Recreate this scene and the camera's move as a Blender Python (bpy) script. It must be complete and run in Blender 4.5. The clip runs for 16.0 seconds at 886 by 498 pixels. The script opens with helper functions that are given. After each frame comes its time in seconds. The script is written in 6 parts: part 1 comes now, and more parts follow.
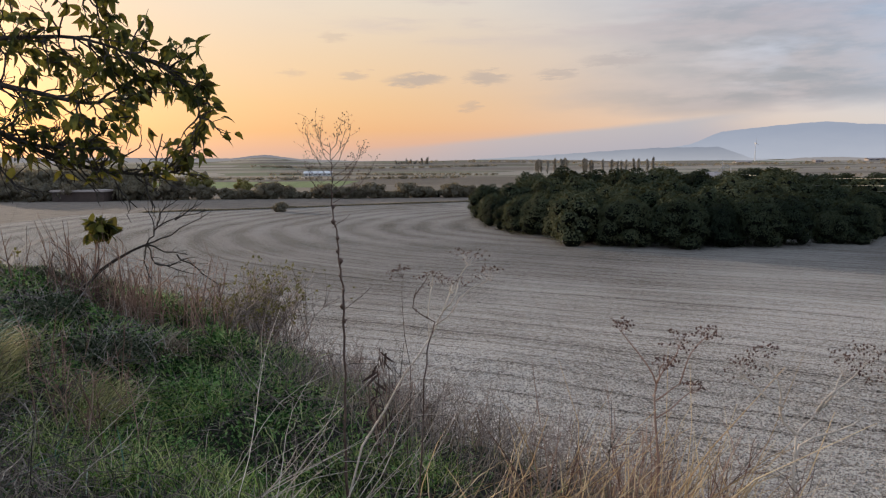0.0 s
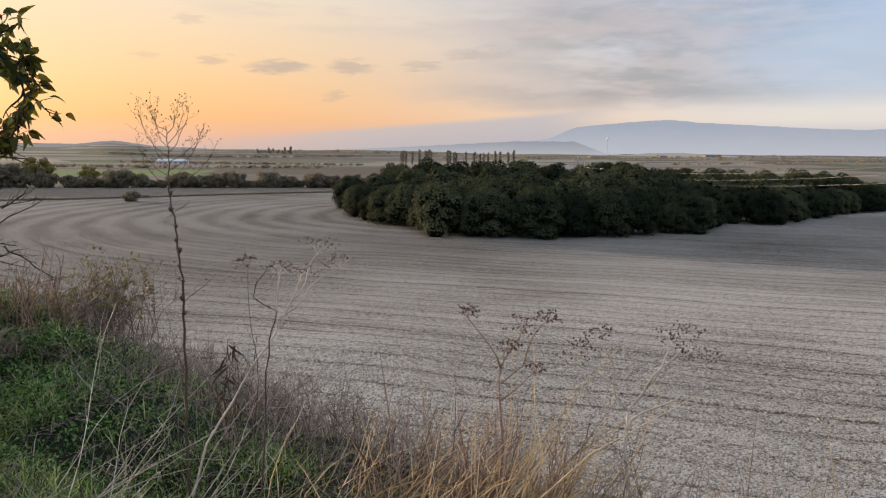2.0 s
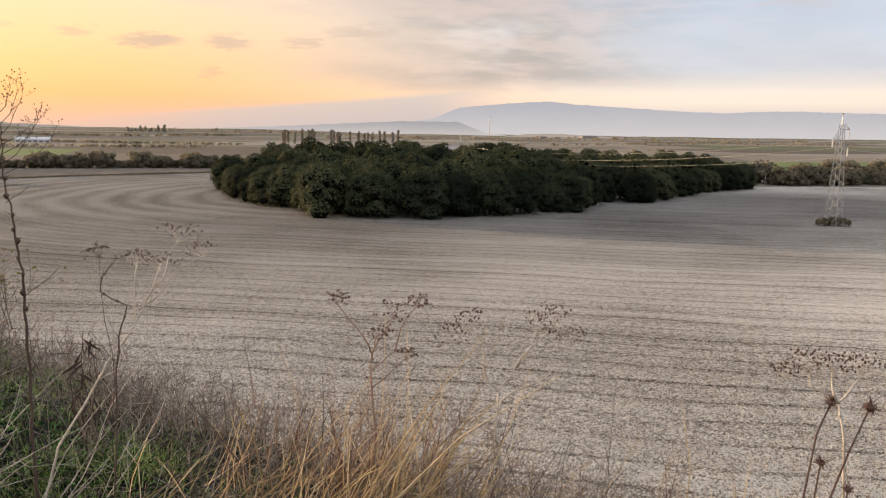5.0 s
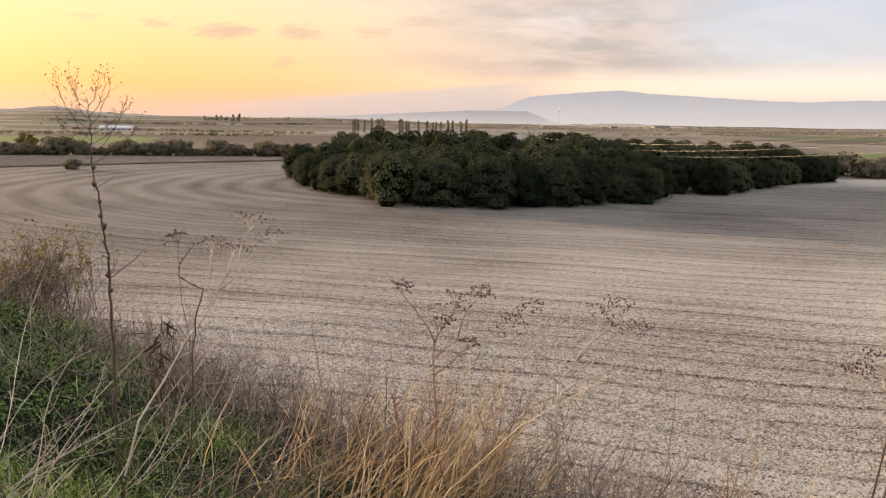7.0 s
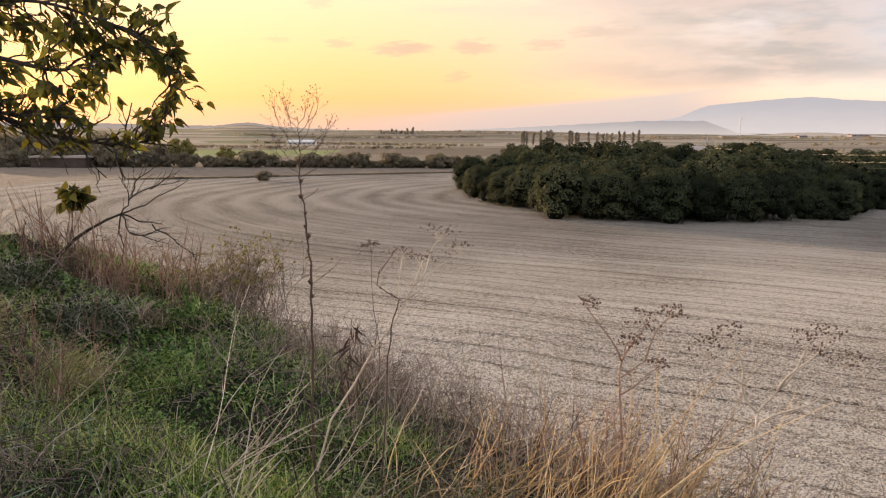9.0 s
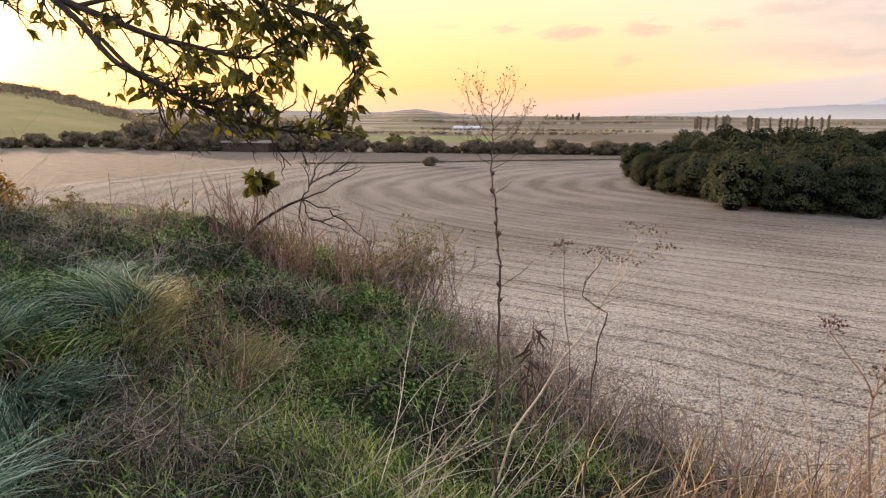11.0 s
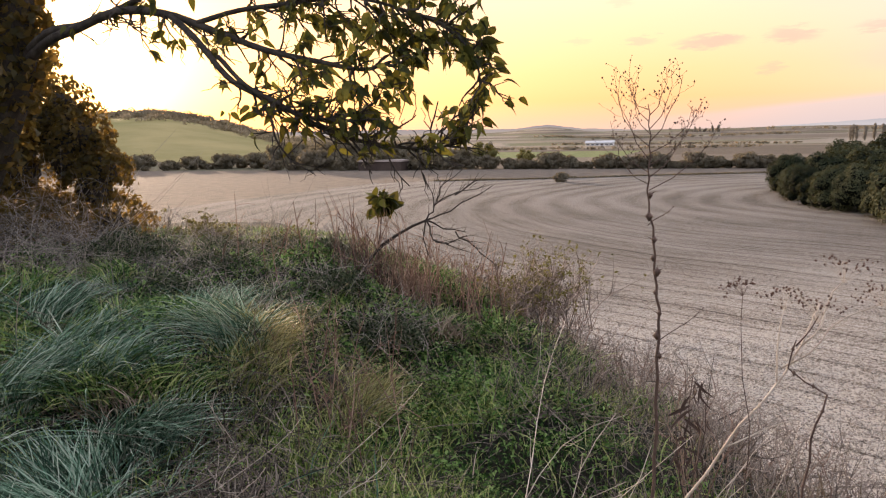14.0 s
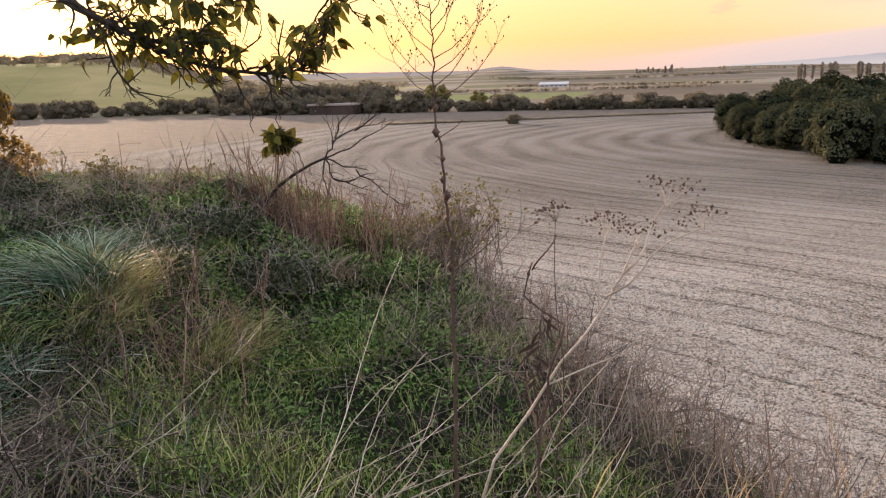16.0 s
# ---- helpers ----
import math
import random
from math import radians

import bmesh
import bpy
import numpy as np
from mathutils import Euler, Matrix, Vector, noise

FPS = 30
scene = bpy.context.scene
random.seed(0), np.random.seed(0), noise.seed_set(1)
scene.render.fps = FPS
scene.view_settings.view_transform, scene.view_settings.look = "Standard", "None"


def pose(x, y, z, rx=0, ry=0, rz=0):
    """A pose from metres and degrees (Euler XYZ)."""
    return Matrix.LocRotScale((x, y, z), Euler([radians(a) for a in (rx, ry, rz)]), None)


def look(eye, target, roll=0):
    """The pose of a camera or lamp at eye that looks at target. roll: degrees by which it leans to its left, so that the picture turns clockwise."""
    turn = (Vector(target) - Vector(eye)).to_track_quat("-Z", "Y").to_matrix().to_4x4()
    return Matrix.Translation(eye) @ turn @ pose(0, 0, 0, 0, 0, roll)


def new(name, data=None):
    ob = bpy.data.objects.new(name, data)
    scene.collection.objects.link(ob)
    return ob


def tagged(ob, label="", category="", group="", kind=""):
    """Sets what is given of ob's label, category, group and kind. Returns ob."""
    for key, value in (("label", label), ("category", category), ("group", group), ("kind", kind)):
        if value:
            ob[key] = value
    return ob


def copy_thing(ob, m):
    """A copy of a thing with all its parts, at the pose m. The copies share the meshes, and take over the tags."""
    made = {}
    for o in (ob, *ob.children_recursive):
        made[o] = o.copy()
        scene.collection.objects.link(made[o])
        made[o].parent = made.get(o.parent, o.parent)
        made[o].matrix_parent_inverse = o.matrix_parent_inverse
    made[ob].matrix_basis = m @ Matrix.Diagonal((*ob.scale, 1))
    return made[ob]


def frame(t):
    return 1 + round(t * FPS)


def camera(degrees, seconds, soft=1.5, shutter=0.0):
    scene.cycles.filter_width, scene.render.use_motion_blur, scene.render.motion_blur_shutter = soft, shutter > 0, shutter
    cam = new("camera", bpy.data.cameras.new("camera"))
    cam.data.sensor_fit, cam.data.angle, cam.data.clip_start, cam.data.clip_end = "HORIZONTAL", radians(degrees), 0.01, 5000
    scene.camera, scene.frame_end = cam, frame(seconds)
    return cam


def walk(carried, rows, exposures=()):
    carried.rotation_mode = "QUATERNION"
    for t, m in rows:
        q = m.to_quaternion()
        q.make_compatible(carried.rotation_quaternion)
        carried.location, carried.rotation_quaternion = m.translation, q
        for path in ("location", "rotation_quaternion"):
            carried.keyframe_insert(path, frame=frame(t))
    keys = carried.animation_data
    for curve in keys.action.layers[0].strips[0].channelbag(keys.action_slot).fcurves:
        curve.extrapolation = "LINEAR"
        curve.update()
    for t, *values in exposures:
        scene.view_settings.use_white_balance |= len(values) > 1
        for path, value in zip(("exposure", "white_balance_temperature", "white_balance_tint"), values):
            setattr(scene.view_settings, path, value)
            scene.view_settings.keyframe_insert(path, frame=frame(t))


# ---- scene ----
# camera and walk
cam = camera(61.7, 16.0, soft=1.2)
PATH = [
    (0, (0.024, 0.038, 10.019), (0.019, 2.024, 9.782), -0.6),
    (0.5, (0.051, 0.033, 10.009), (0.128, 2.017, 9.77), -0.3),
    (1, (0.075, 0.027, 10.008), (0.244, 2.005, 9.765), -0.1),
    (1.5, (0.095, 0.028, 10.004), (0.36, 1.994, 9.752), 0.2),
    (2, (0.131, 0.045, 9.999), (0.485, 1.996, 9.737), 0.4),
    (2.5, (0.155, 0.05, 9.997), (0.584, 1.985, 9.724), 0.3),
    (3, (0.179, 0.061, 9.989), (0.669, 1.979, 9.71), 0.2),
    (3.5, (0.205, 0.088, 9.993), (0.745, 1.993, 9.71), 0.4),
    (4, (0.224, 0.123, 10.0), (0.811, 2.013, 9.71), 0.6),
    (5.1, (0.246, 0.082, 10.022), (0.897, 1.952, 9.707), 0.8),
    (6.5, (0.257, 0.031, 10.042), (0.844, 1.912, 9.699), 1.0),
    (7, (0.244, 0.028, 10.037), (0.721, 1.941, 9.695), 0.9),
    (7.5, (0.233, 0.016, 10.049), (0.585, 1.956, 9.713), 0.9),
    (8, (0.182, 0.043, 10.05), (0.416, 2.002, 9.72), 0.9),
    (8.5, (0.14, 0.061, 10.05), (0.27, 2.031, 9.728), 0.7),
    (9, (0.122, 0.058, 10.048), (0.158, 2.033, 9.733), 0.2),
    (9.5, (0.095, 0.061, 10.056), (0.042, 2.034, 9.735), 0.1),
    (12, (-0.249, 1.089, 10.039), (-0.818, 2.973, 9.681), -0.7),
    (12.5, (-0.286, 1.302, 10.021), (-0.901, 3.175, 9.684), -1.1),
    (13, (-0.292, 1.293, 10.019), (-0.944, 3.157, 9.707), -1.1),
    (13.5, (-0.304, 1.274, 10.025), (-0.999, 3.125, 9.725), -1.2),
    (14, (-0.309, 1.255, 10.024), (-1.037, 3.092, 9.72), -1.4),
    (14.5, (-0.274, 1.298, 10.023), (-1.011, 3.129, 9.698), -1.8),
    (15, (-0.112, 1.41, 9.976), (-0.822, 3.245, 9.614), -2.1),
    (15.5, (0.035, 1.673, 9.873), (-0.62, 3.518, 9.467), -2.1),
    (16, (0.255, 1.825, 9.864), (-0.36, 3.674, 9.41), -1.9),
]
EXPOSURE = ((0.0, -0.20, 5730, 7), (2.0, -0.07, 6000, 7), (4.0, 0.11, 6480, 8), (7.0, 0.31, 7150, 13), (9.5, 0.36, 7150, 14), (12.2, 0.48, 6650, 16), (14.0, 0.43, 6650, 16), (16.0, 0.42, 6650, 16))
walk(cam, [(t, look(eye, target, roll)) for t, eye, target, roll in PATH], EXPOSURE)

# ---- sky and sun ----
SUN_WAY = Vector((-0.728, 0.682, 0.104)).normalized()      # towards the low evening sun
SUN_EL = math.asin(SUN_WAY.z)
SUN_AZ = math.atan2(SUN_WAY.x, SUN_WAY.y)


class Nodes:
    """Short hand to wire up a node tree."""

    def __init__(self, tree):
        self.tree = tree
        tree.nodes.clear()

    def add(self, kind, inputs=None, **props):
        n = self.tree.nodes.new(kind)
        for k, v in props.items():
            setattr(n, k, v)
        for k, v in (inputs or {}).items():
            if isinstance(v, bpy.types.NodeSocket):
                self.tree.links.new(v, n.inputs[k])
            else:
                n.inputs[k].default_value = v
        return n

    def math(self, op, a, b=0.0, clamp=False):
        return self.add("ShaderNodeMath", {0: a, 1: b}, operation=op, use_clamp=clamp).outputs[0]

    def vmath(self, op, a, b=(0, 0, 0)):
        n = self.add("ShaderNodeVectorMath", {0: a, 1: b}, operation=op)
        return n.outputs["Value"] if op in ("DOT_PRODUCT", "LENGTH", "DISTANCE") else n.outputs[0]

    def mix(self, fac, a, b, mode="MIX"):
        return self.add("ShaderNodeMix", {0: fac, 6: a, 7: b}, data_type="RGBA", blend_type=mode).outputs[2]

    def ramp(self, fac, stops, interp="LINEAR"):
        n = self.add("ShaderNodeValToRGB", {0: fac})
        n.color_ramp.interpolation = interp
        el = n.color_ramp.elements
        while len(el) < len(stops):
            el.new(0.5)
        for e, (p, c) in zip(el, stops):
            e.position = p
            e.color = (*c, 1) if len(c) == 3 else c
        return n.outputs[0]

    def step(self, v, lo, hi):
        return self.add("ShaderNodeMapRange", {0: v, 1: lo, 2: hi, 3: 0.0, 4: 1.0}, interpolation_type="SMOOTHSTEP").outputs[0]

    def noise(self, vec, scale, detail=4, rough=0.55, **kw):
        return self.add("ShaderNodeTexNoise", {"Vector": vec, "Scale": scale, "Detail": detail, "Roughness": rough}, **kw).outputs["Fac"]


world = bpy.data.worlds.new("evening_sky")
scene.world = world
world.use_nodes = True
W = Nodes(world.node_tree)
way = W.vmath("NORMALIZE", W.add("ShaderNodeTexCoord").outputs["Generated"])
sep = W.add("ShaderNodeSeparateXYZ", {0: way})
el = sep.outputs["Z"]
flat = W.vmath("NORMALIZE", W.add("ShaderNodeCombineXYZ", {0: sep.outputs["X"], 1: sep.outputs["Y"], 2: 0.0}).outputs[0])
sun_flat = Vector((SUN_WAY.x, SUN_WAY.y, 0)).normalized()
toward = W.vmath("DOT_PRODUCT", flat, tuple(sun_flat))
warm_side = W.step(toward, 0.08, 0.82)
warm = W.ramp(W.math("MULTIPLY", el, 1.6), [
    (0.0, (0.64, 0.45, 0.39)), (0.03, (0.76, 0.43, 0.31)), (0.065, (0.85, 0.42, 0.205)), (0.12, (0.86, 0.465, 0.225)), (0.22, (0.86, 0.55, 0.325)),
    (0.38, (0.85, 0.69, 0.53)), (0.6, (0.74, 0.72, 0.72)), (1.0, (0.62, 0.68, 0.80))])
cool = W.ramp(W.math("MULTIPLY", el, 1.6), [
    (0.0, (0.58, 0.54, 0.56)), (0.04, (0.64, 0.58, 0.58)), (0.065, (0.80, 0.70, 0.63)), (0.085, (0.78, 0.70, 0.66)), (0.13, (0.52, 0.56, 0.68)), (0.30, (0.43, 0.515, 0.70)),
    (0.6, (0.54, 0.62, 0.79)), (1.0, (0.60, 0.68, 0.85))])
clear = W.mix(warm_side, cool, warm)
# bearing and height above the horizon, in degrees, with a soft warp that frays the edges of the clouds
bearing = W.math("MULTIPLY", W.math("ARCTAN2", sep.outputs["X"], sep.outputs["Y"]), 57.29578)
height = W.math("MULTIPLY", W.math("ARCSINE", el), 57.29578)
sheet = W.add("ShaderNodeCombineXYZ", {0: W.math("MULTIPLY", bearing, 0.1), 1: W.math("MULTIPLY", height, 0.45), 2: 0.0}).outputs[0]
fray = W.math("SUBTRACT", W.noise(sheet, 1.9, 6, 0.6), 0.5)
fray_wide = W.math("SUBTRACT", W.noise(sheet, 0.55, 4, 0.55), 0.5)
h_warp = W.math("ADD", height, W.math("ADD", W.math("MULTIPLY", fray, 1.5), W.math("MULTIPLY", fray_wide, 2.2)))
right_side = W.math("MULTIPLY", W.step(W.math("ADD", bearing, W.math("MULTIPLY", fray_wide, 26.0)), 5.0, 21.0), W.math("SUBTRACT", 1.0, W.step(bearing, 110, 165)))
# the grey bank over the mountain, in two decks
deck = W.math("MULTIPLY", W.step(h_warp, 2.6, 4.2), W.math("SUBTRACT", 1.0, W.math("MULTIPLY", W.step(h_warp, 9.5, 13.5), 0.8)))
deck = W.math("MULTIPLY", deck, W.math("SUBTRACT", 1.0, W.math("MULTIPLY", W.step(W.math("ADD", bearing, W.math("MULTIPLY", fray_wide, 34.0)), 22, 40), 0.82)))
deck = W.math("MULTIPLY", W.math("MULTIPLY", deck, right_side), W.step(W.noise(sheet, 1.1, 5, 0.55), 0.24, 0.50))
cloud_tone = W.mix(warm_side, W.mix(W.step(fray, -0.12, 0.14), (0.29, 0.295, 0.35, 1), (0.51, 0.43, 0.45, 1)), (0.54, 0.415, 0.375, 1))
sky = W.mix(W.math("MULTIPLY", deck, 0.95), clear, cloud_tone)
# thin rosy streaks higher up
turn2 = W.add("ShaderNodeMapping", {"Vector": sheet, "Location": (3.1, 1.7, 0), "Rotation": (0, 0, radians(-7)), "Scale": (0.75, 1.0, 1.0)}).outputs[0]
wisps = W.math("MULTIPLY", W.step(W.noise(turn2, 1.0, 6, 0.6), 0.46, 0.66), W.step(height, 7.0, 10.5))
wisps = W.math("MULTIPLY", wisps, W.step(bearing, -16, 2))
sky = W.mix(W.math("MULTIPLY", wisps, 0.75), sky, W.mix(warm_side, (0.50, 0.41, 0.445, 1), (0.64, 0.46, 0.40, 1)))
# grey-blue veil low over the plain, left of the mountain
veil_top = W.math("ADD", W.math("ADD", 1.35, W.math("MULTIPLY", bearing, 0.080)), W.math("MULTIPLY", fray_wide, 0.6))
veil = W.math("SUBTRACT", 1.0, W.step(W.math("SUBTRACT", height, veil_top), -0.28, 0.22))
veil = W.math("MULTIPLY", veil, W.math("MULTIPLY", W.step(bearing, -12, 6), W.math("SUBTRACT", 1.0, W.step(bearing, 17, 25))))
sky = W.mix(W.math("MULTIPLY", veil, 0.9), sky, W.mix(warm_side, (0.47, 0.465, 0.52, 1), (0.53, 0.465, 0.47, 1)))
# glow round the sun
near_sun = W.math("MAXIMUM", W.vmath("DOT_PRODUCT", way, tuple(SUN_WAY)), 0.0)
halo = W.math("MULTIPLY", W.math("POWER", near_sun, 12.0), 0.72)
core = W.math("MULTIPLY", W.math("POWER", near_sun, 240.0), 1.3)
sky = W.mix(halo, sky, (0.92, 0.455, 0.255, 1))
sky = W.mix(1.0, sky, W.mix(W.math("MINIMUM", core, 1.0), (0, 0, 0, 1), (1.5, 1.15, 0.7, 1)), "ADD")
# small separate puffs low in the sky
fine = W.math("SUBTRACT", W.noise(sheet, 7.0, 6, 0.65), 0.5)
for pa, ph, pw, pt, thick in ((-2.1, 6.0, 2.0, 0.42, 0.9), (-6.7, 6.4, 1.1, 0.30, 0.6), (-11.4, 6.5, 0.9, 0.26, 0.4), (3.3, 6.2, 1.6, 0.55, 0.75), (2.0, 4.0, 0.8, 0.3, 0.5), (8.6, 6.3, 1.5, 0.33, 0.55), (-8.0, 9.2, 0.9, 0.4, 0.35), (13.0, 7.2, 2.4, 0.4, 0.5)):
    du = W.math("DIVIDE", W.math("ADD", W.math("SUBTRACT", bearing, pa), W.math("ADD", W.math("MULTIPLY", fray, 2.6), W.math("MULTIPLY", fine, 3.0))), pw)
    dv = W.math("DIVIDE", W.math("ADD", W.math("SUBTRACT", height, ph), W.math("ADD", W.math("MULTIPLY", fray, 1.0), W.math("MULTIPLY", fine, 1.3))), pt)
    d2 = W.math("ADD", W.math("MULTIPLY", du, du), W.math("MULTIPLY", dv, dv))
    puff = W.math("MULTIPLY", W.math("SUBTRACT", 1.0, W.step(d2, 0.0, 1.9)), thick)
    sky = W.mix(W.math("MULTIPLY", puff, 0.95), sky, W.mix(warm_side, (0.40, 0.36, 0.40, 1), (0.46, 0.315, 0.275, 1)))
atmosphere = W.add("ShaderNodeTexSky", sky_type="NISHITA", sun_disc=False, sun_elevation=SUN_EL, sun_rotation=SUN_AZ, air_density=1.2, dust_density=2.0).outputs[0]
painted = W.add("ShaderNodeBackground", {0: sky, 1: 1.0})
air = W.add("ShaderNodeBackground", {0: atmosphere, 1: 0.05})
W.add("ShaderNodeOutputWorld", {0: W.add("ShaderNodeAddShader", {0: painted.outputs[0], 1: air.outputs[0]}).outputs[0]})

sun_data = bpy.data.lights.new("sun", "SUN")
sun_data.energy, sun_data.angle, sun_data.color = 5.0, radians(1.2), (1.0, 0.76, 0.53)
sun = new("sun", sun_data)
sun.matrix_world = look((0, 0, 60), Vector((0, 0, 60)) - SUN_WAY)

# ---- materials ----
def material(name, stops, scale=3.0, fine=30.0, rough=0.85, bump=0.3, per="none", spread=0.35, through_light=0.0, metal=0.0, stretch=(1, 1, 1), depth=0.02, spec=0.3, shine=(0.42, 0.36, 0.05)):
    """A varied surface: tones chosen by noise at two scales and, for blades and leaves, by the piece; optional light through it."""
    m = bpy.data.materials.new(name)
    m.use_nodes = True
    N = Nodes(m.node_tree)
    co = N.add("ShaderNodeTexCoord").outputs["Object"]
    co = N.add("ShaderNodeMapping", {"Vector": co, "Scale": stretch}).outputs[0]
    big = N.noise(co, scale, 4)
    small = N.noise(co, fine, 5)
    v = N.math("ADD", N.math("MULTIPLY", big, 0.65), N.math("MULTIPLY", small, 0.35))
    if per == "island":
        r = N.add("ShaderNodeNewGeometry").outputs["Random Per Island"]
        v = N.math("ADD", N.math("MULTIPLY", v, 1 - spread), N.math("MULTIPLY", r, spread))
    elif per == "object":
        r = N.add("ShaderNodeObjectInfo").outputs["Random"]
        v = N.math("ADD", N.math("MULTIPLY", v, 1 - spread), N.math("MULTIPLY", r, spread))
    elif per == "tree":
        r = N.add("ShaderNodeNewGeometry").outputs["Random Per Island"]
        o = N.add("ShaderNodeObjectInfo").outputs["Random"]
        r = N.math("ADD", N.math("MULTIPLY", r, 0.3), N.math("MULTIPLY", o, 0.7))
        v = N.math("ADD", N.math("MULTIPLY", v, 1 - spread), N.math("MULTIPLY", r, spread))
    n = len(stops)
    lo, hi = (0.28, 0.72) if per == "none" else (0.2, 0.8)
    tone = N.ramp(v, [(lo + (hi - lo) * i / max(1, n - 1), c) for i, c in enumerate(stops)])
    b = N.add("ShaderNodeBump", {"Height": small, "Strength": bump, "Distance": depth}).outputs[0]
    p = N.add("ShaderNodeBsdfPrincipled", {"Base Color": tone, "Roughness": rough, "Metallic": metal, "Normal": b})
    p.inputs["Specular IOR Level"].default_value = spec
    out = p.outputs[0]
    if through_light:
        tr = N.add("ShaderNodeBsdfTranslucent", {"Color": N.mix(0.5, tone, (*shine, 1)), "Normal": b})
        out = N.add("ShaderNodeMixShader", {0: through_light, 1: out, 2: tr.outputs[0]}).outputs[0]
    N.add("ShaderNodeOutputMaterial", {0: out})
    return m


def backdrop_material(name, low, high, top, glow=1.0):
    """Far land as a glowing backdrop: the evening haze is painted into its emitted colour."""
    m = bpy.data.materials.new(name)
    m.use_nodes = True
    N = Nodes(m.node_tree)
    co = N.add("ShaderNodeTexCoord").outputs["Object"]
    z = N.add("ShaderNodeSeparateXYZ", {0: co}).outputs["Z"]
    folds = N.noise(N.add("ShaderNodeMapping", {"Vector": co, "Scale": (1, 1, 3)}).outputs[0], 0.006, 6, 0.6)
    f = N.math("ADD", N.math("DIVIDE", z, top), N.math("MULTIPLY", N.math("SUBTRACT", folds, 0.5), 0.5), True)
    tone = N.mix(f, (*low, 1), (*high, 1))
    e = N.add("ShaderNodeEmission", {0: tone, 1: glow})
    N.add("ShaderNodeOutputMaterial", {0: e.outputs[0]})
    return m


def field_material():
    """Tilled soil with curved passes near by, stubble and a patchwork of fields beyond."""
    m = bpy.data.materials.new("fields")
    m.use_nodes = True
    N = Nodes(m.node_tree)
    co = N.add("ShaderNodeTexCoord").outputs["Object"]
    xyz = N.add("ShaderNodeSeparateXYZ", {0: co})
    x, y = xyz.outputs["X"], xyz.outputs["Y"]
    warp = N.noise(co, 0.02, 3)
    # passes follow a rounded bar: the way from the point to a line from A to B
    ax, ay, bx, by = 27.0, 116.0, 120.0, 66.0
    dx, dy = bx - ax, by - ay
    ll = dx * dx + dy * dy
    px, py = N.math("SUBTRACT", x, ax), N.math("SUBTRACT", y, ay)
    k = N.math("DIVIDE", N.math("ADD", N.math("MULTIPLY", px, dx), N.math("MULTIPLY", py, dy)), ll, True)
    qx, qy = N.math("SUBTRACT", px, N.math("MULTIPLY", k, dx)), N.math("SUBTRACT", py, N.math("MULTIPLY", k, dy))
    away = N.math("SQRT", N.math("ADD", N.math("MULTIPLY", qx, qx), N.math("MULTIPLY", qy, qy)))
    away = N.math("ADD", away, N.math("MULTIPLY", warp, 9.0))
    line = N.add("ShaderNodeCombineXYZ", {0: away, 1: 0.0, 2: 0.0}).outputs[0]
    passes = N.noise(line, 0.36, 2, 0.5)
    tines = N.noise(line, 1.6, 3, 0.6)
    swirl = N.math("MULTIPLY", N.step(x, 58, 22), N.step(y, 74, 100))
    broad = N.math("MULTIPLY", N.math("SINE", N.math("MULTIPLY", away, 2 * math.pi / 5.2)), swirl)
    jig = N.math("ADD", away, N.math("MULTIPLY", N.noise(co, 0.35, 3), 1.1))
    ridge = N.math("ABSOLUTE", N.math("SINE", N.math("MULTIPLY", jig, math.pi / 1.75)))
    rut = N.math("SUBTRACT", 1.0, N.step(ridge, 0.02, 0.26))
    rut = N.math("MULTIPLY", N.math("MULTIPLY", rut, N.math("SUBTRACT", 1.0, N.math("MULTIPLY", swirl, 0.85))), N.step(N.noise(co, 0.11, 3), 0.36, 0.62))
    clods = N.noise(co, 3.2, 6, 0.68)
    crumbs = N.noise(co, 10.0, 5, 0.82)
    stain = N.noise(co, 0.05, 4)
    calm = N.math("SUBTRACT", 1.0, N.math("MULTIPLY", swirl, 0.92))
    passes_v = N.math("ADD", 0.5, N.math("MULTIPLY", N.math("SUBTRACT", passes, 0.5), calm))
    tines_v = N.math("ADD", 0.5, N.math("MULTIPLY", N.math("SUBTRACT", tines, 0.5), calm))
    v = N.math("ADD", N.math("MULTIPLY", passes_v, 0.10), N.math("MULTIPLY", clods, 0.22))
    v = N.math("ADD", v, N.math("MULTIPLY", crumbs, 0.62))
    v = N.math("ADD", v, N.math("MULTIPLY", tines_v, 0.10))
    v = N.math("ADD", v, N.math("MULTIPLY", broad, 0.019))
    v = N.math("ADD", v, N.math("MULTIPLY", N.math("SUBTRACT", stain, 0.5), 0.12))
    # contrast stretched so crumbs carry lit tops and small shadows in the tone
    v = N.math("ADD", 0.5, N.math("MULTIPLY", N.math("SUBTRACT", v, 0.487), 5.3))
    v = N.math("SUBTRACT", v, N.math("MULTIPLY", rut, 0.02))
    # narrow dark furrows left by the edge of every pass
    lane = N.math("ADD", away, N.math("ADD", N.math("MULTIPLY", N.noise(co, 0.4, 2), 0.20), N.math("MULTIPLY", N.noise(line, 0.13, 1), 1.4)))
    furrow = N.math("SUBTRACT", 1.0, N.step(N.math("ABSOLUTE", N.math("SINE", N.math("MULTIPLY", lane, math.pi / 1.75))), 0.0, 0.34))
    furrow = N.math("MULTIPLY", furrow, N.math("MULTIPLY", N.math("ADD", 0.45, N.math("MULTIPLY", N.step(N.noise(co, 0.16, 4), 0.25, 0.6), 0.55)), N.math("SUBTRACT", 1.0, swirl)))
    v = N.math("SUBTRACT", v, N.math("MULTIPLY", furrow, 0.24))
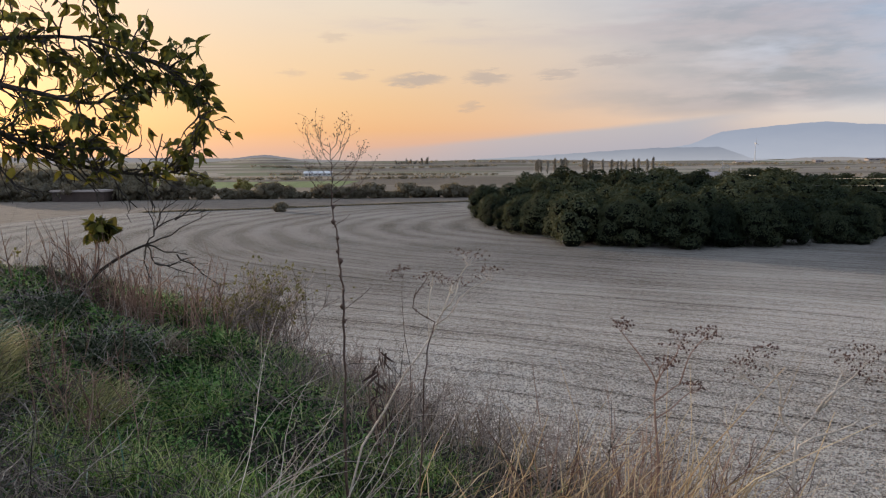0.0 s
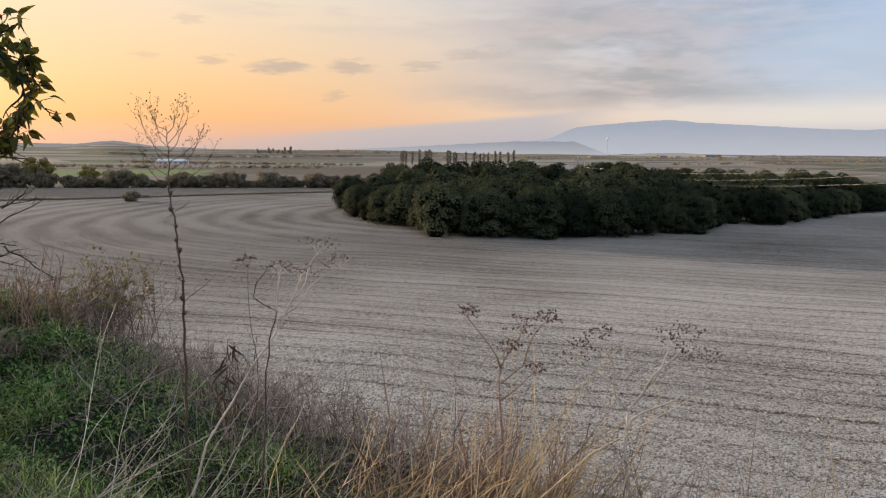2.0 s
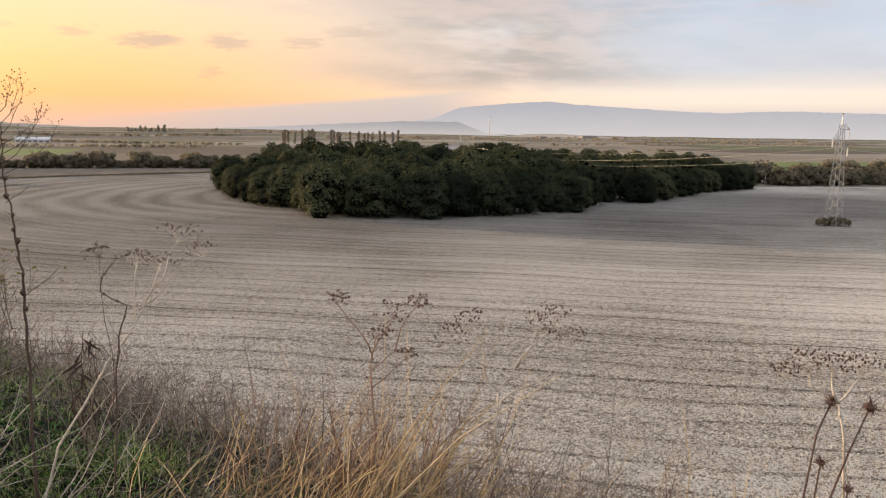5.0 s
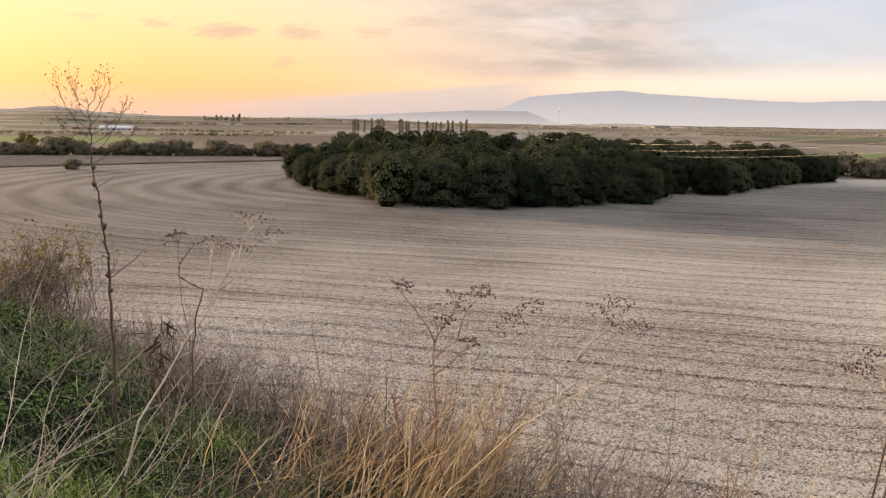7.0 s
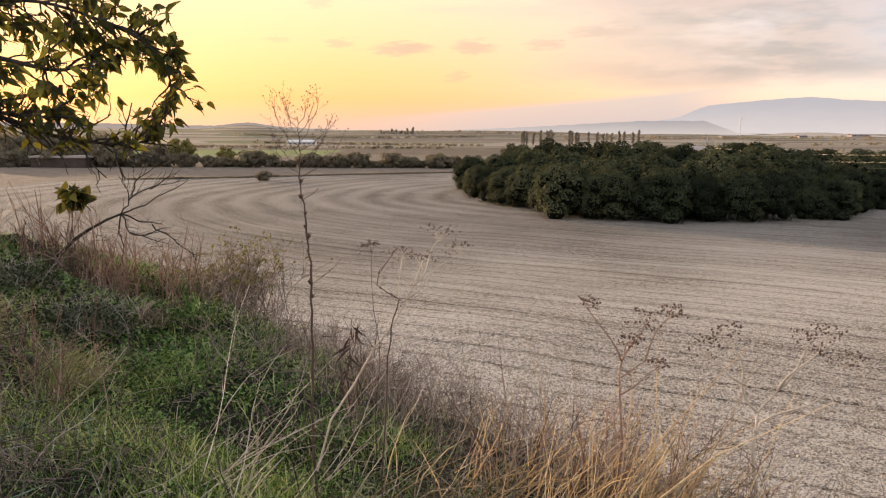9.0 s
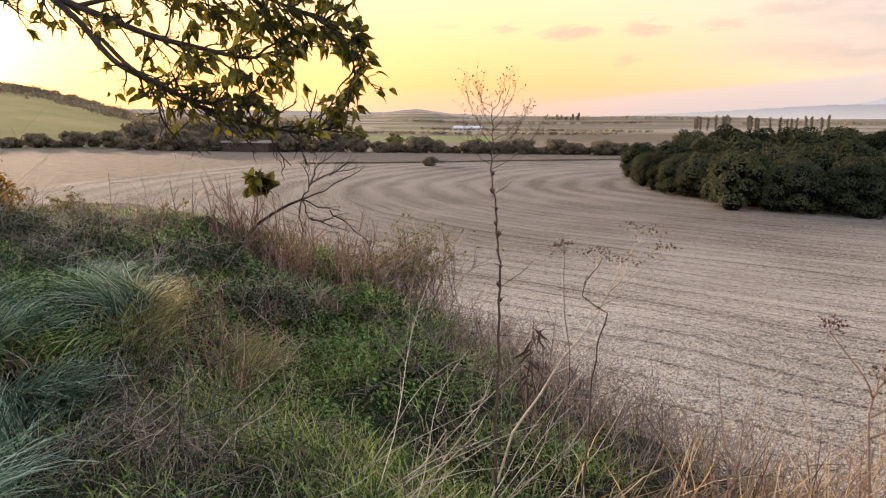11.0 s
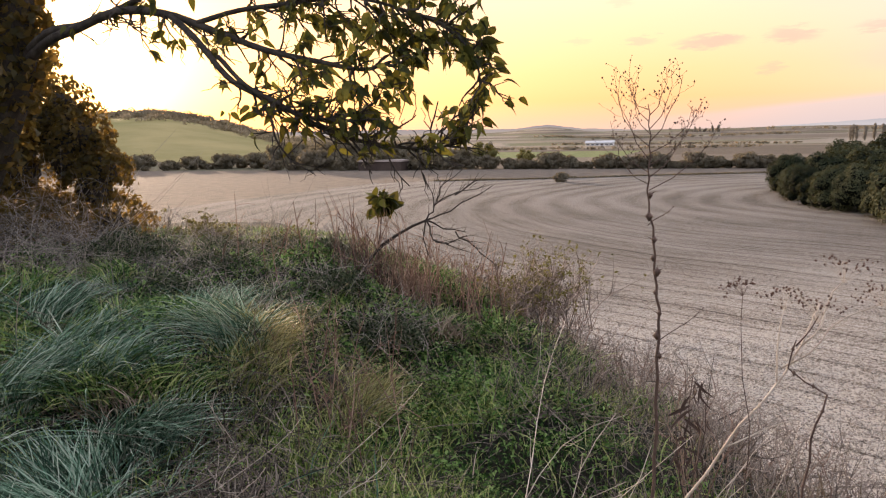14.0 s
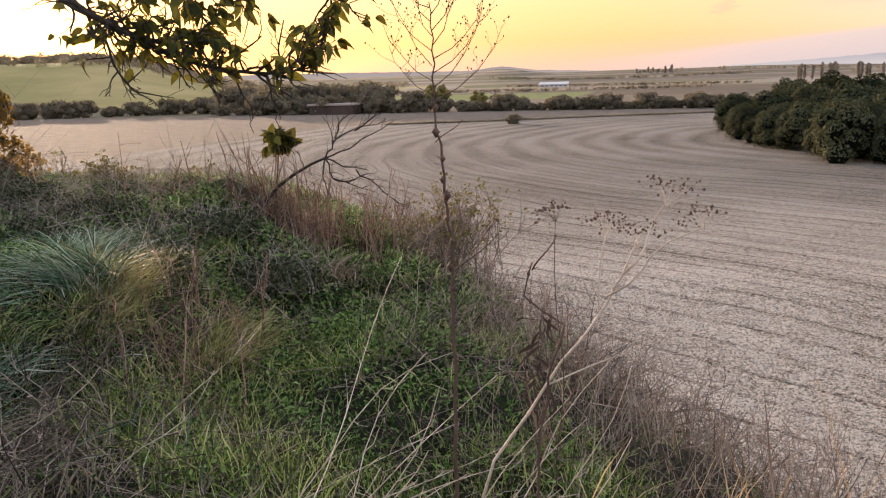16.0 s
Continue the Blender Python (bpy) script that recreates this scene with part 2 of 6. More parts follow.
    soil = N.ramp(v, [(0.24, (0.058, 0.0475, 0.038)), (0.40, (0.196, 0.159, 0.123)), (0.52, (0.455, 0.375, 0.295)), (0.64, (0.67, 0.588, 0.494)), (0.78, (0.86, 0.795, 0.70))])
    # darker, finer soil round the copse than the dry clods below the bank
    # the low sun's brighter right-hand field is painted into the same tone
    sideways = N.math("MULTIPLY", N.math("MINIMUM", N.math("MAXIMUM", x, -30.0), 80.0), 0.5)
    soil_and_sun = N.step(N.math("ADD", N.math("ADD", away, sideways), N.math("MULTIPLY", stain, 14.0)), 58, 122)
    soil_and_sun = N.math("MULTIPLY", soil_and_sun, N.math("SUBTRACT", 1.0, N.math("MULTIPLY", N.step(N.math("SUBTRACT", y, N.math("MULTIPLY", x, 1.2)), 35, 95), 0.95)))
    soil = N.mix(1.0, soil, N.mix(soil_and_sun, (0.35, 0.343, 0.335, 1), (1.17, 1.13, 1.08, 1)), "MULTIPLY")
    # the next strip and the patchwork behind
    stubble = N.ramp(N.noise(co, 0.4, 5), [(0.3, (0.165, 0.13, 0.098)), (0.7, (0.26, 0.21, 0.16))])
    cells = N.add("ShaderNodeTexVoronoi", {"Vector": N.add("ShaderNodeMapping", {"Vector": co, "Rotation": (0, 0, 0.35), "Scale": (0.0032, 0.0085, 1)}).outputs[0], "Scale": 1.0})
    pick = N.add("ShaderNodeSeparateColor", {0: cells.outputs["Color"]}).outputs[0]
    patch = N.ramp(pick, [(0.0, (0.20, 0.155, 0.115)), (0.22, (0.44, 0.36, 0.27)), (0.45, (0.27, 0.25, 0.15)), (0.6, (0.54, 0.46, 0.36)), (0.78, (0.31, 0.245, 0.185)), (0.92, (0.20, 0.23, 0.10))], "CONSTANT")
    patch = N.mix(0.28, patch, N.ramp(N.noise(co, 0.03, 5), [(0.3, (0.17, 0.14, 0.09)), (0.7, (0.36, 0.30, 0.21))]))
    edge = N.math("SUBTRACT", N.math("SUBTRACT", y, 177.2), N.math("MULTIPLY", x, 0.41))
    edge = N.math("ADD", edge, N.math("MULTIPLY", N.math("SUBTRACT", warp, 0.5), 6.0))
    edge = N.math("MAXIMUM", edge, N.math("MULTIPLY", N.math("ADD", N.math("ADD", x, 78.0), N.math("MULTIPLY", N.math("SUBTRACT", y, 110.0), -0.12)), -1.0))
    right_edge = N.math("SUBTRACT", N.math("SUBTRACT", y, 118.0), N.math("MULTIPLY", N.math("SUBTRACT", x, 125.0), -0.17))
    edge = N.mix(N.step(x, 60, 64), edge, right_edge)
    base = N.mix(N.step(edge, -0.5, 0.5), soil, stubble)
    patch = N.mix(1.0, patch, (0.66, 0.66, 0.655, 1), "MULTIPLY")
    base = N.mix(N.step(y, 203, 206), base, patch)
    def box(x0, x1, y0, y1):
        inx = N.math("MULTIPLY", N.step(x, x0, x0 + 3), N.math("SUBTRACT", 1.0, N.step(x, x1, x1 + 3)))
        iny = N.math("MULTIPLY", N.step(y, y0, y0 + 5), N.math("SUBTRACT", 1.0, N.step(y, y1, y1 + 5)))
        return N.math("MULTIPLY", inx, iny)
    green = N.ramp(N.noise(co, 0.2, 4), [(0.3, (0.15, 0.18, 0.065)), (0.7, (0.22, 0.25, 0.095))])
    base = N.mix(box(-190, -44, 290, 370), base, green)
    base = N.mix(box(150, 420, 165, 235), base, green)
    # golden hill slope: the sun's glow and haze are mixed into its colour
    base = N.mix(N.math("MULTIPLY", box(-700, -200, 250, 640), 0.92), base, N.ramp(N.noise(co, 0.02, 5), [(0.35, (0.30, 0.27, 0.10)), (0.65, (0.46, 0.37, 0.16))]))
    h = N.math("ADD", N.math("MULTIPLY", clods, 0.5), N.math("ADD", N.math("MULTIPLY", crumbs, 0.25), N.math("ADD", N.math("MULTIPLY", passes_v, 0.45), N.math("SUBTRACT", N.math("MULTIPLY", tines_v, 0.5), N.math("ADD", N.math("MULTIPLY", rut, 0.12), N.math("MULTIPLY", furrow, 0.3))))))
    b = N.add("ShaderNodeBump", {"Height": h, "Strength": 1.0, "Distance": 0.36}).outputs[0]
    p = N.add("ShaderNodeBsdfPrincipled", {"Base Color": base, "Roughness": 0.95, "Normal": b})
    p.inputs["Specular IOR Level"].default_value = 0.15
    N.add("ShaderNodeOutputMaterial", {0: p.outputs[0]})
    return m


M_FIELD = field_material()
# litter taken near black: the shade between the plants is in its colour
M_BANK = material("shaded_bank_litter", [(0.008, 0.007, 0.005), (0.016, 0.014, 0.009), (0.030, 0.027, 0.015), (0.06, 0.048, 0.032)], 1.2, 25, 0.95, 0.8, depth=0.05)
M_CLOD = material("soil_clod", [(0.17, 0.144, 0.117), (0.42, 0.36, 0.295), (0.60, 0.525, 0.44)], 0.6, 9, 0.95, 0.6, "island", 0.5)
M_OAK = material("oak_leaves", [(0.011, 0.017, 0.010), (0.028, 0.038, 0.021), (0.064, 0.073, 0.038), (0.135, 0.133, 0.068)], 0.25, 1.0, 0.8, 0.2, "tree", 0.6, 0.06, spec=0.10)
# near-black tone that stands for the shade inside the oak crowns
M_CROWN_SHADE = material("inner_crown_shade", [(0.003, 0.004, 0.003), (0.007, 0.009, 0.006), (0.014, 0.016, 0.010)], 0.6, 5.0, 0.95, 0.4, spec=0.05)
M_BARK = material("bark", [(0.022, 0.017, 0.013), (0.055, 0.043, 0.033), (0.115, 0.092, 0.07)], 9, 70, 0.9, 0.9, stretch=(1, 1, 0.3))
# hedge tone made paler: evening haze is put into the base colour
M_HEDGE = material("haze_paled_hedge_leaves", [(0.115, 0.100, 0.070), (0.185, 0.158, 0.108), (0.27, 0.225, 0.155)], 0.3, 2.0, 0.8, 0.2, "island", 0.5, 0.3, shine=(0.42, 0.32, 0.14))
# poplar tone greyed and lightened with painted haze
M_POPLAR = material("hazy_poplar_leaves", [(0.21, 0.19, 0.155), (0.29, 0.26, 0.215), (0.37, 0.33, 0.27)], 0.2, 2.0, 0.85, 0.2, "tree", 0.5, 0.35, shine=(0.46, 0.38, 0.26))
M_WILLOW = material("yellowing_leaves", [(0.10, 0.09, 0.03), (0.18, 0.16, 0.05), (0.27, 0.22, 0.07)], 0.3, 2.0, 0.8, 0.2, "island", 0.5, 0.2)
# light tone for far trees, with the haze already in the colour
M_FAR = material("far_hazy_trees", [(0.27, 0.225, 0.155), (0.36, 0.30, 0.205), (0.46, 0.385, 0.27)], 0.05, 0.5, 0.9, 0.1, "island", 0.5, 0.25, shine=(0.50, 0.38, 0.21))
M_GRASS = material("green_grass", [(0.010, 0.026, 0.009), (0.045, 0.105, 0.024), (0.150, 0.27, 0.055), (0.31, 0.41, 0.105), (0.54, 0.52, 0.22)], 0.8, 6, 0.6, 0.1, "island", 0.8, 0.16, spec=0.15, shine=(0.17, 0.26, 0.05))
M_BLUE = material("pale_long_grass", [(0.010, 0.027, 0.016), (0.046, 0.105, 0.060), (0.125, 0.24, 0.145), (0.29, 0.42, 0.285), (0.60, 0.65, 0.49)], 0.8, 6, 0.7, 0.1, "island", 0.8, 0.2, spec=0.2, shine=(0.20, 0.32, 0.15))
M_DRY = material("dry_grass", [(0.06, 0.040, 0.030), (0.17, 0.117, 0.086), (0.37, 0.275, 0.205), (0.62, 0.50, 0.39)], 0.8, 6, 0.65, 0.1, "island", 0.6, 0.25)
M_FRESH = material("fresh_grass", [(0.013, 0.031, 0.007), (0.068, 0.130, 0.022), (0.19, 0.295, 0.052), (0.36, 0.43, 0.10), (0.58, 0.57, 0.23)], 0.8, 6, 0.55, 0.1, "island", 0.8, 0.25, spec=0.2, shine=(0.30, 0.40, 0.06))
# dry yellow tone brightened by sunlight painted into the blades
M_STRAW = material("sunlit_yellow_grass", [(0.09, 0.085, 0.030), (0.26, 0.235, 0.085), (0.48, 0.42, 0.17), (0.68, 0.60, 0.30)], 0.8, 6, 0.6, 0.1, "island", 0.7, 0.25, shine=(0.45, 0.40, 0.12))
M_GOLD = material("golden_dry_grass", [(0.19, 0.12, 0.06), (0.52, 0.35, 0.17), (0.78, 0.57, 0.30), (0.88, 0.73, 0.47)], 0.8, 6, 0.55, 0.1, "island", 0.6, 0.35, shine=(0.75, 0.52, 0.25))
M_STEM = material("dead_brown_stem", [(0.055, 0.034, 0.026), (0.115, 0.070, 0.052), (0.20, 0.13, 0.095)], 4, 50, 0.8, 0.5)
M_RED = material("reddish_stem", [(0.12, 0.062, 0.042), (0.30, 0.175, 0.12), (0.56, 0.39, 0.28)], 4, 50, 0.8, 0.4, "island", 0.5)
M_PINK = material("pinkish_dead_weed", [(0.10, 0.073, 0.058), (0.31, 0.235, 0.185), (0.60, 0.48, 0.385)], 4, 50, 0.85, 0.3, "island", 0.5)
M_PALE = material("bleached_stem", [(0.34, 0.265, 0.195), (0.58, 0.475, 0.365), (0.80, 0.70, 0.58)], 4, 40, 0.7, 0.4)
M_GREY = material("grey_dead_twigs", [(0.10, 0.084, 0.07), (0.34, 0.285, 0.235), (0.68, 0.58, 0.48)], 4, 50, 0.85, 0.4, "island", 0.5)
M_LITTER = material("dead_litter", [(0.040, 0.033, 0.026), (0.115, 0.092, 0.070), (0.26, 0.205, 0.155), (0.42, 0.34, 0.26)], 4, 50, 0.9, 0.3, "island", 0.6)
M_SEED = material("dark_seed_head", [(0.055, 0.028, 0.020), (0.14, 0.075, 0.054), (0.26, 0.155, 0.11)], 20, 80, 0.9, 0.5, "island", 0.4)
M_LEAF = material("walnut_leaf", [(0.010, 0.013, 0.006), (0.026, 0.034, 0.011), (0.062, 0.074, 0.018), (0.20, 0.18, 0.035)], 5, 40, 0.62, 0.3, "object", 0.7, 0.24, spec=0.15)
M_LEAVES = material("walnut_leaves", [(0.010, 0.013, 0.006), (0.026, 0.034, 0.011), (0.062, 0.074, 0.018), (0.20, 0.18, 0.035)], 5, 40, 0.62, 0.3, "island", 0.7, 0.24, spec=0.15)
M_IVY = material("ivy_leaves", [(0.014, 0.017, 0.007), (0.030, 0.034, 0.012), (0.062, 0.055, 0.020), (0.13, 0.088, 0.030)], 1.5, 12, 0.5, 0.2, "island", 0.6, 0.5, shine=(0.60, 0.36, 0.07))
M_HERB = material("green_herb_leaves", [(0.008, 0.017, 0.007), (0.034, 0.072, 0.020), (0.125, 0.23, 0.055), (0.32, 0.45, 0.14)], 1.5, 12, 0.6, 0.2, "island", 0.8, 0.25, spec=0.12, shine=(0.10, 0.26, 0.05))
M_WEED = material("greyish_weed_leaves", [(0.012, 0.018, 0.010), (0.040, 0.055, 0.030), (0.10, 0.12, 0.066), (0.22, 0.22, 0.13)], 1.5, 12, 0.7, 0.2, "island", 0.7, 0.2, spec=0.12, shine=(0.14, 0.20, 0.06))
M_STEEL = material("galvanised_steel", [(0.30, 0.29, 0.28), (0.42, 0.41, 0.39), (0.52, 0.50, 0.48)], 3, 30, 0.55, 0.2, metal=0.4)
M_WIRE = material("aluminium_wire", [(0.34, 0.32, 0.28), (0.46, 0.43, 0.37)], 1, 10, 0.45, 0.1, metal=0.5)
M_WHITE = material("white_wall", [(0.62, 0.58, 0.54), (0.74, 0.70, 0.66), (0.80, 0.77, 0.73)], 0.2, 3, 0.8, 0.1)
M_ROOF = material("roof_sheet", [(0.34, 0.27, 0.23), (0.45, 0.37, 0.32)], 0.2, 3, 0.7, 0.2)
M_BARN = material("barn_boards", [(0.045, 0.032, 0.026), (0.080, 0.056, 0.045), (0.12, 0.085, 0.065)], 0.3, 4, 0.9, 0.3)
M_GLASS = material("dark_pane", [(0.05, 0.05, 0.06), (0.09, 0.09, 0.10)], 0.3, 3, 0.2, 0.0)
M_TRACK = material("pale_track", [(0.16, 0.128, 0.10), (0.23, 0.19, 0.15), (0.29, 0.245, 0.195)], 0.3, 4, 0.95, 0.4)
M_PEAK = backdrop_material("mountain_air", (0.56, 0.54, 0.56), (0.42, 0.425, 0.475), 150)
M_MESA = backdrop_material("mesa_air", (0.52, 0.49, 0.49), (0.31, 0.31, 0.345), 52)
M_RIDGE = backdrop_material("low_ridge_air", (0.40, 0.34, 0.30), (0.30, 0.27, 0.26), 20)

# ---- building blocks ----
rng = np.random.default_rng(7)


def mesh(name, verts, faces, mat, smooth=False):
    me = bpy.data.meshes.new(name)
    me.from_pydata([tuple(v) for v in verts], [], [tuple(f) for f in faces])
    me.materials.append(mat)
    if smooth:
        me.polygons.foreach_set("use_smooth", [True] * len(me.polygons))
    me.update()
    return me


def mesh_np(name, verts, quads, tris, mat):
    """A mesh from arrays: verts (n, 3), quads (m, 4), tris (k, 3)."""
    me = bpy.data.meshes.new(name)
    quads = np.asarray(quads, dtype=np.int32).reshape(-1, 4)
    tris = np.asarray(tris, dtype=np.int32).reshape(-1, 3)
    me.vertices.add(len(verts))
    me.vertices.foreach_set("co", np.asarray(verts, dtype=np.float32).ravel())
    loops = np.concatenate([quads.ravel(), tris.ravel()])
    me.loops.add(len(loops))
    me.loops.foreach_set("vertex_index", loops)
    starts = np.concatenate([np.arange(len(quads)) * 4, len(quads) * 4 + np.arange(len(tris)) * 3]).astype(np.int32)
    me.polygons.add(len(starts))
    me.polygons.foreach_set("loop_start", starts)
    me.materials.append(mat)
    me.update(calc_edges=True)
    return me


class Shape:
    """Gathers tubes, leaves and boxes into one mesh."""

    def __init__(self):
        self.v, self.f = [], []

    def add(self, verts, faces):
        o = len(self.v)
        self.v += [tuple(p) for p in verts]
        self.f += [tuple(i + o for i in f) for f in faces]
        return self

    def tube(self, pts, r0, r1, sides=5, cap=True):
        pts = [Vector(p) for p in pts]
        n = len(pts)
        ring, verts, faces = None, [], []
        for i, p in enumerate(pts):
            d = (pts[min(i + 1, n - 1)] - pts[max(i - 1, 0)]).normalized()
            side = d.cross(Vector((0.3, 0.9, 0.31))).normalized() if ring is None else (ring - d * ring.dot(d)).normalized()
            ring = side
            up = d.cross(side)
            r = r0 + (r1 - r0) * i / max(1, n - 1)
            for k in range(sides):
                a = 2 * math.pi * k / sides
                verts.append(p + side * (r * math.cos(a)) + up * (r * math.sin(a)))
        for i in range(n - 1):
            for k in range(sides):
                a, b = i * sides + k, i * sides + (k + 1) % sides
                faces.append((a, b, b + sides, a + sides))
        if cap:
            faces.append(tuple(reversed(range(sides))))
            faces.append(tuple(range((n - 1) * sides, n * sides)))
        return self.add(verts, faces)

    def box(self, lo, hi):
        (a, b, c), (d, e, f) = lo, hi
        v = [(a, b, c), (d, b, c), (d, e, c), (a, e, c), (a, b, f), (d, b, f), (d, e, f), (a, e, f)]
        return self.add(v, [(3, 2, 1, 0), (4, 5, 6, 7), (0, 1, 5, 4), (1, 2, 6, 5), (2, 3, 7, 6), (3, 0, 4, 7)])

    def seed(self, p, r, stretch=1.4):
        x, y, z = p
        v = [(x + r, y, z), (x, y + r, z), (x - r, y, z), (x, y - r, z), (x, y, z + r * stretch), (x, y, z - r * stretch)]
        return self.add(v, [(0, 1, 4), (1, 2, 4), (2, 3, 4), (3, 0, 4), (1, 0, 5), (2, 1, 5), (3, 2, 5), (0, 3, 5)])

    def mesh(self, name, mat, smooth=False):
        return mesh(name, self.v, self.f, mat, smooth)


def thing(name, at, label, category, group="", kind=""):
    ob = new(name)
    ob.location = at
    ob.empty_display_size = 0.1
    return tagged(ob, label, category, group, kind)


def part(name, me, parent, label=""):
    ob = new(name, me)
    ob.parent = parent
    return tagged(ob, label) if label else ob


def structure(name, me, label, category):
    return tagged(new(name, me), label, category, kind="structure")


def stuff(name, me, label, category):
    return tagged(new(name, me), label, category, kind="stuff")


def smooth01(v, lo, hi):
    k = np.clip((v - lo) / (hi - lo), 0, 1)
    return k * k * (3 - 2 * k)


def wobble(x, y, scale, seed=0.0):
    """Smooth bumps in -1..1 from a few sines."""
    x, y = np.asarray(x) / scale + seed * 1.7, np.asarray(y) / scale - seed * 2.3
    return (np.sin(x * 1.3 + 2.1 * np.sin(y * 0.7)) + np.sin(y * 1.7 - 1.3 * np.sin(x * 1.1 + 1)) + np.sin((x + y) * 0.9 + 0.5)) / 3


# ---- the land ----
def land_height(x, y):
    r = np.hypot(x, y)
    az = np.degrees(np.arctan2(x, y))
    far = smooth01(r, 230, 700)
    z = far * 2.5 * wobble(x, y, 130, 1)
    hill = smooth01(r, 300, 560) * (1 - 0.5 * smooth01(r, 640, 1000))
    z = z + hill * 26 * smooth01(-az, 30, 43) * (1 - 0.45 * smooth01(-az, 52, 75))
    roll = smooth01(r, 600, 1150) * (1 - smooth01(r, 1500, 2600))
    z = z + roll * (9 + 6 * wobble(x, y, 210, 3)) * (1 - smooth01(az, 2, 20))
    z = z + roll * 10 * np.exp(-((az + 13.5) / 2.5) ** 2)
    return z - 0.35 * smooth01(r, 0, 20) * (1 - smooth01(r, 20, 40))


def build_ground():
    radii = [0.0] + list(12 * 1.052 ** np.arange(0, 118))
    na = 420
    verts = [(0, 0, -0.3)]
    az = np.linspace(0, 2 * np.pi, na, endpoint=False)
    rows = [np.array([[0, 0, -0.3]])]
    for r in radii[1:]:
        x, y = r * np.sin(az), r * np.cos(az)
        rows.append(np.stack([x, y, land_height(x, y)], 1))
    verts = np.concatenate(rows)
    k = np.arange(na)
    tris = np.stack([np.zeros(na, int), 1 + (k + 1) % na, 1 + k], 1)
    quads = []
    for i in range(len(radii) - 2):
        a, b = 1 + i * na, 1 + (i + 1) * na
        quads.append(np.stack([a + k, a + (k + 1) % na, b + (k + 1) % na, b + k], 1))
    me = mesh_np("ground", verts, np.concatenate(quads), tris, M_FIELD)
    me.flip_normals()
    me.polygons.foreach_set("use_smooth", [True] * len(me.polygons))
    structure("ground", me, "tilled brown field and a patchwork of fields beyond", "field")


# the bank: s runs along its crest away from the walker, w across it towards the field
AXIS, CROSS = np.array((-0.5, 0.866)), np.array((0.866, 0.5))


def crest(s):
    return 3.9 - 0.08 * np.clip(s - 8, 0, 40) ** 1.2 + 0.25 * np.sin(s * 0.55)


def bank_height(x, y):
    x, y = np.asarray(x, float), np.asarray(y, float)
    s, w = x * AXIS[0] + y * AXIS[1], x * CROSS[0] + y * CROSS[1]
    top = np.interp(s, [-10, -2, 0, 3, 6, 9, 12, 17, 25, 40], [8.9, 8.5, 8.4, 8.02, 7.80, 7.74, 7.74, 7.6, 7.1, 5.8])
    top = top + 0.20 * np.clip(-w - 0.6, 0, 6.5) * (1 - smooth01(s, 13, 20)) - 0.05 * np.clip(w, 0, 4) + 0.26 * smooth01(-w, -1.3, 0.6) * smooth01(s, 5.5, 8.5) * (1 - smooth01(s, 15, 20))
    over = w - crest(s)
    drop = 0.5 * (over + np.sqrt(over * over + 0.8)) * 1.35
    bumps = 0.20 * wobble(x, y, 0.75, 2) + 0.11 * wobble(x, y, 0.28, 5)
    mound = np.exp(-((x + 4.3) ** 2 + (y - 6.2) ** 2) / 0.5) + 0.8 * np.exp(-((x + 5.0) ** 2 + (y - 5.2) ** 2) / 0.6)
    bumps = bumps * (1 - 0.75 * smooth01(s, 10, 15)) + 0.40 * mound
    rise = 0.46 * np.exp(-((x + 5.7) ** 2 + (y - 10.4) ** 2) / 2.6)
    return np.maximum(top - drop + bumps + rise, -0.6)


def build_bank():
    ss, ww = np.arange(-9, 42, 0.22), np.arange(-16, 18, 0.22)
    S, Wd = np.meshgrid(ss, ww, indexing="ij")
    x, y = S * AXIS[0] + Wd * CROSS[0], S * AXIS[1] + Wd * CROSS[1]
    verts = np.stack([x, y, bank_height(x, y)], -1).reshape(-1, 3)
    n, m = S.shape
    i = np.arange(n * m).reshape(n, m)
    quads = np.stack([i[:-1, :-1], i[:-1, 1:], i[1:, 1:], i[1:, :-1]], -1).reshape(-1, 4)
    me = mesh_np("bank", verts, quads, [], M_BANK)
    me.flip_normals()
    me.polygons.foreach_set("use_smooth", [True] * len(me.polygons))
    structure("bank", me, "overgrown earth bank above the field", "bank")


build_ground()
build_bank()

# ---- far land ----
def build_ridge(name, dist, profile, mat, label, base=-20, seed=0):
    """A far hill as a long solid ridge: profile gives bearing in degrees and height in metres."""
    az = np.arange(profile[0][0], profile[-1][0] + 0.01, 0.12)
    h = np.interp(az, [p[0] for p in profile], [p[1] for p in profile])
    h = h + np.where(h > 8, 1, 0.2) * dist * 0.0004 * (wobble(az * 10, az * 0, 3, seed) + 0.6 * wobble(az * 10, az * 0, 0.9, seed + 1))
    a = np.radians(az)
    rows = [(dist * 0.96, np.full_like(h, base)), (dist, h), (min(dist * 1.12, 4900), np.full_like(h, base))]
    verts = np.concatenate([np.stack([r * np.sin(a), r * np.cos(a), z], 1) for r, z in rows])
    n = len(az)
    k = np.arange(n - 1)
    quads = np.concatenate([np.stack([j * n + k, j * n + k + 1, (j + 1) * n + k + 1, (j + 1) * n + k], 1) for j in (0, 1)])
    me = mesh_np(name, verts, quads, [], mat)
    structure(name, me, label, "hill")


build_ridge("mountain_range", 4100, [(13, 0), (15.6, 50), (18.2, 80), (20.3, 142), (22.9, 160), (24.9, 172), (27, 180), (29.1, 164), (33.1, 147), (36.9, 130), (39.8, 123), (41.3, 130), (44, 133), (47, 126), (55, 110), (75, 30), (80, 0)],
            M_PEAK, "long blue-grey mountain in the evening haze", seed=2)
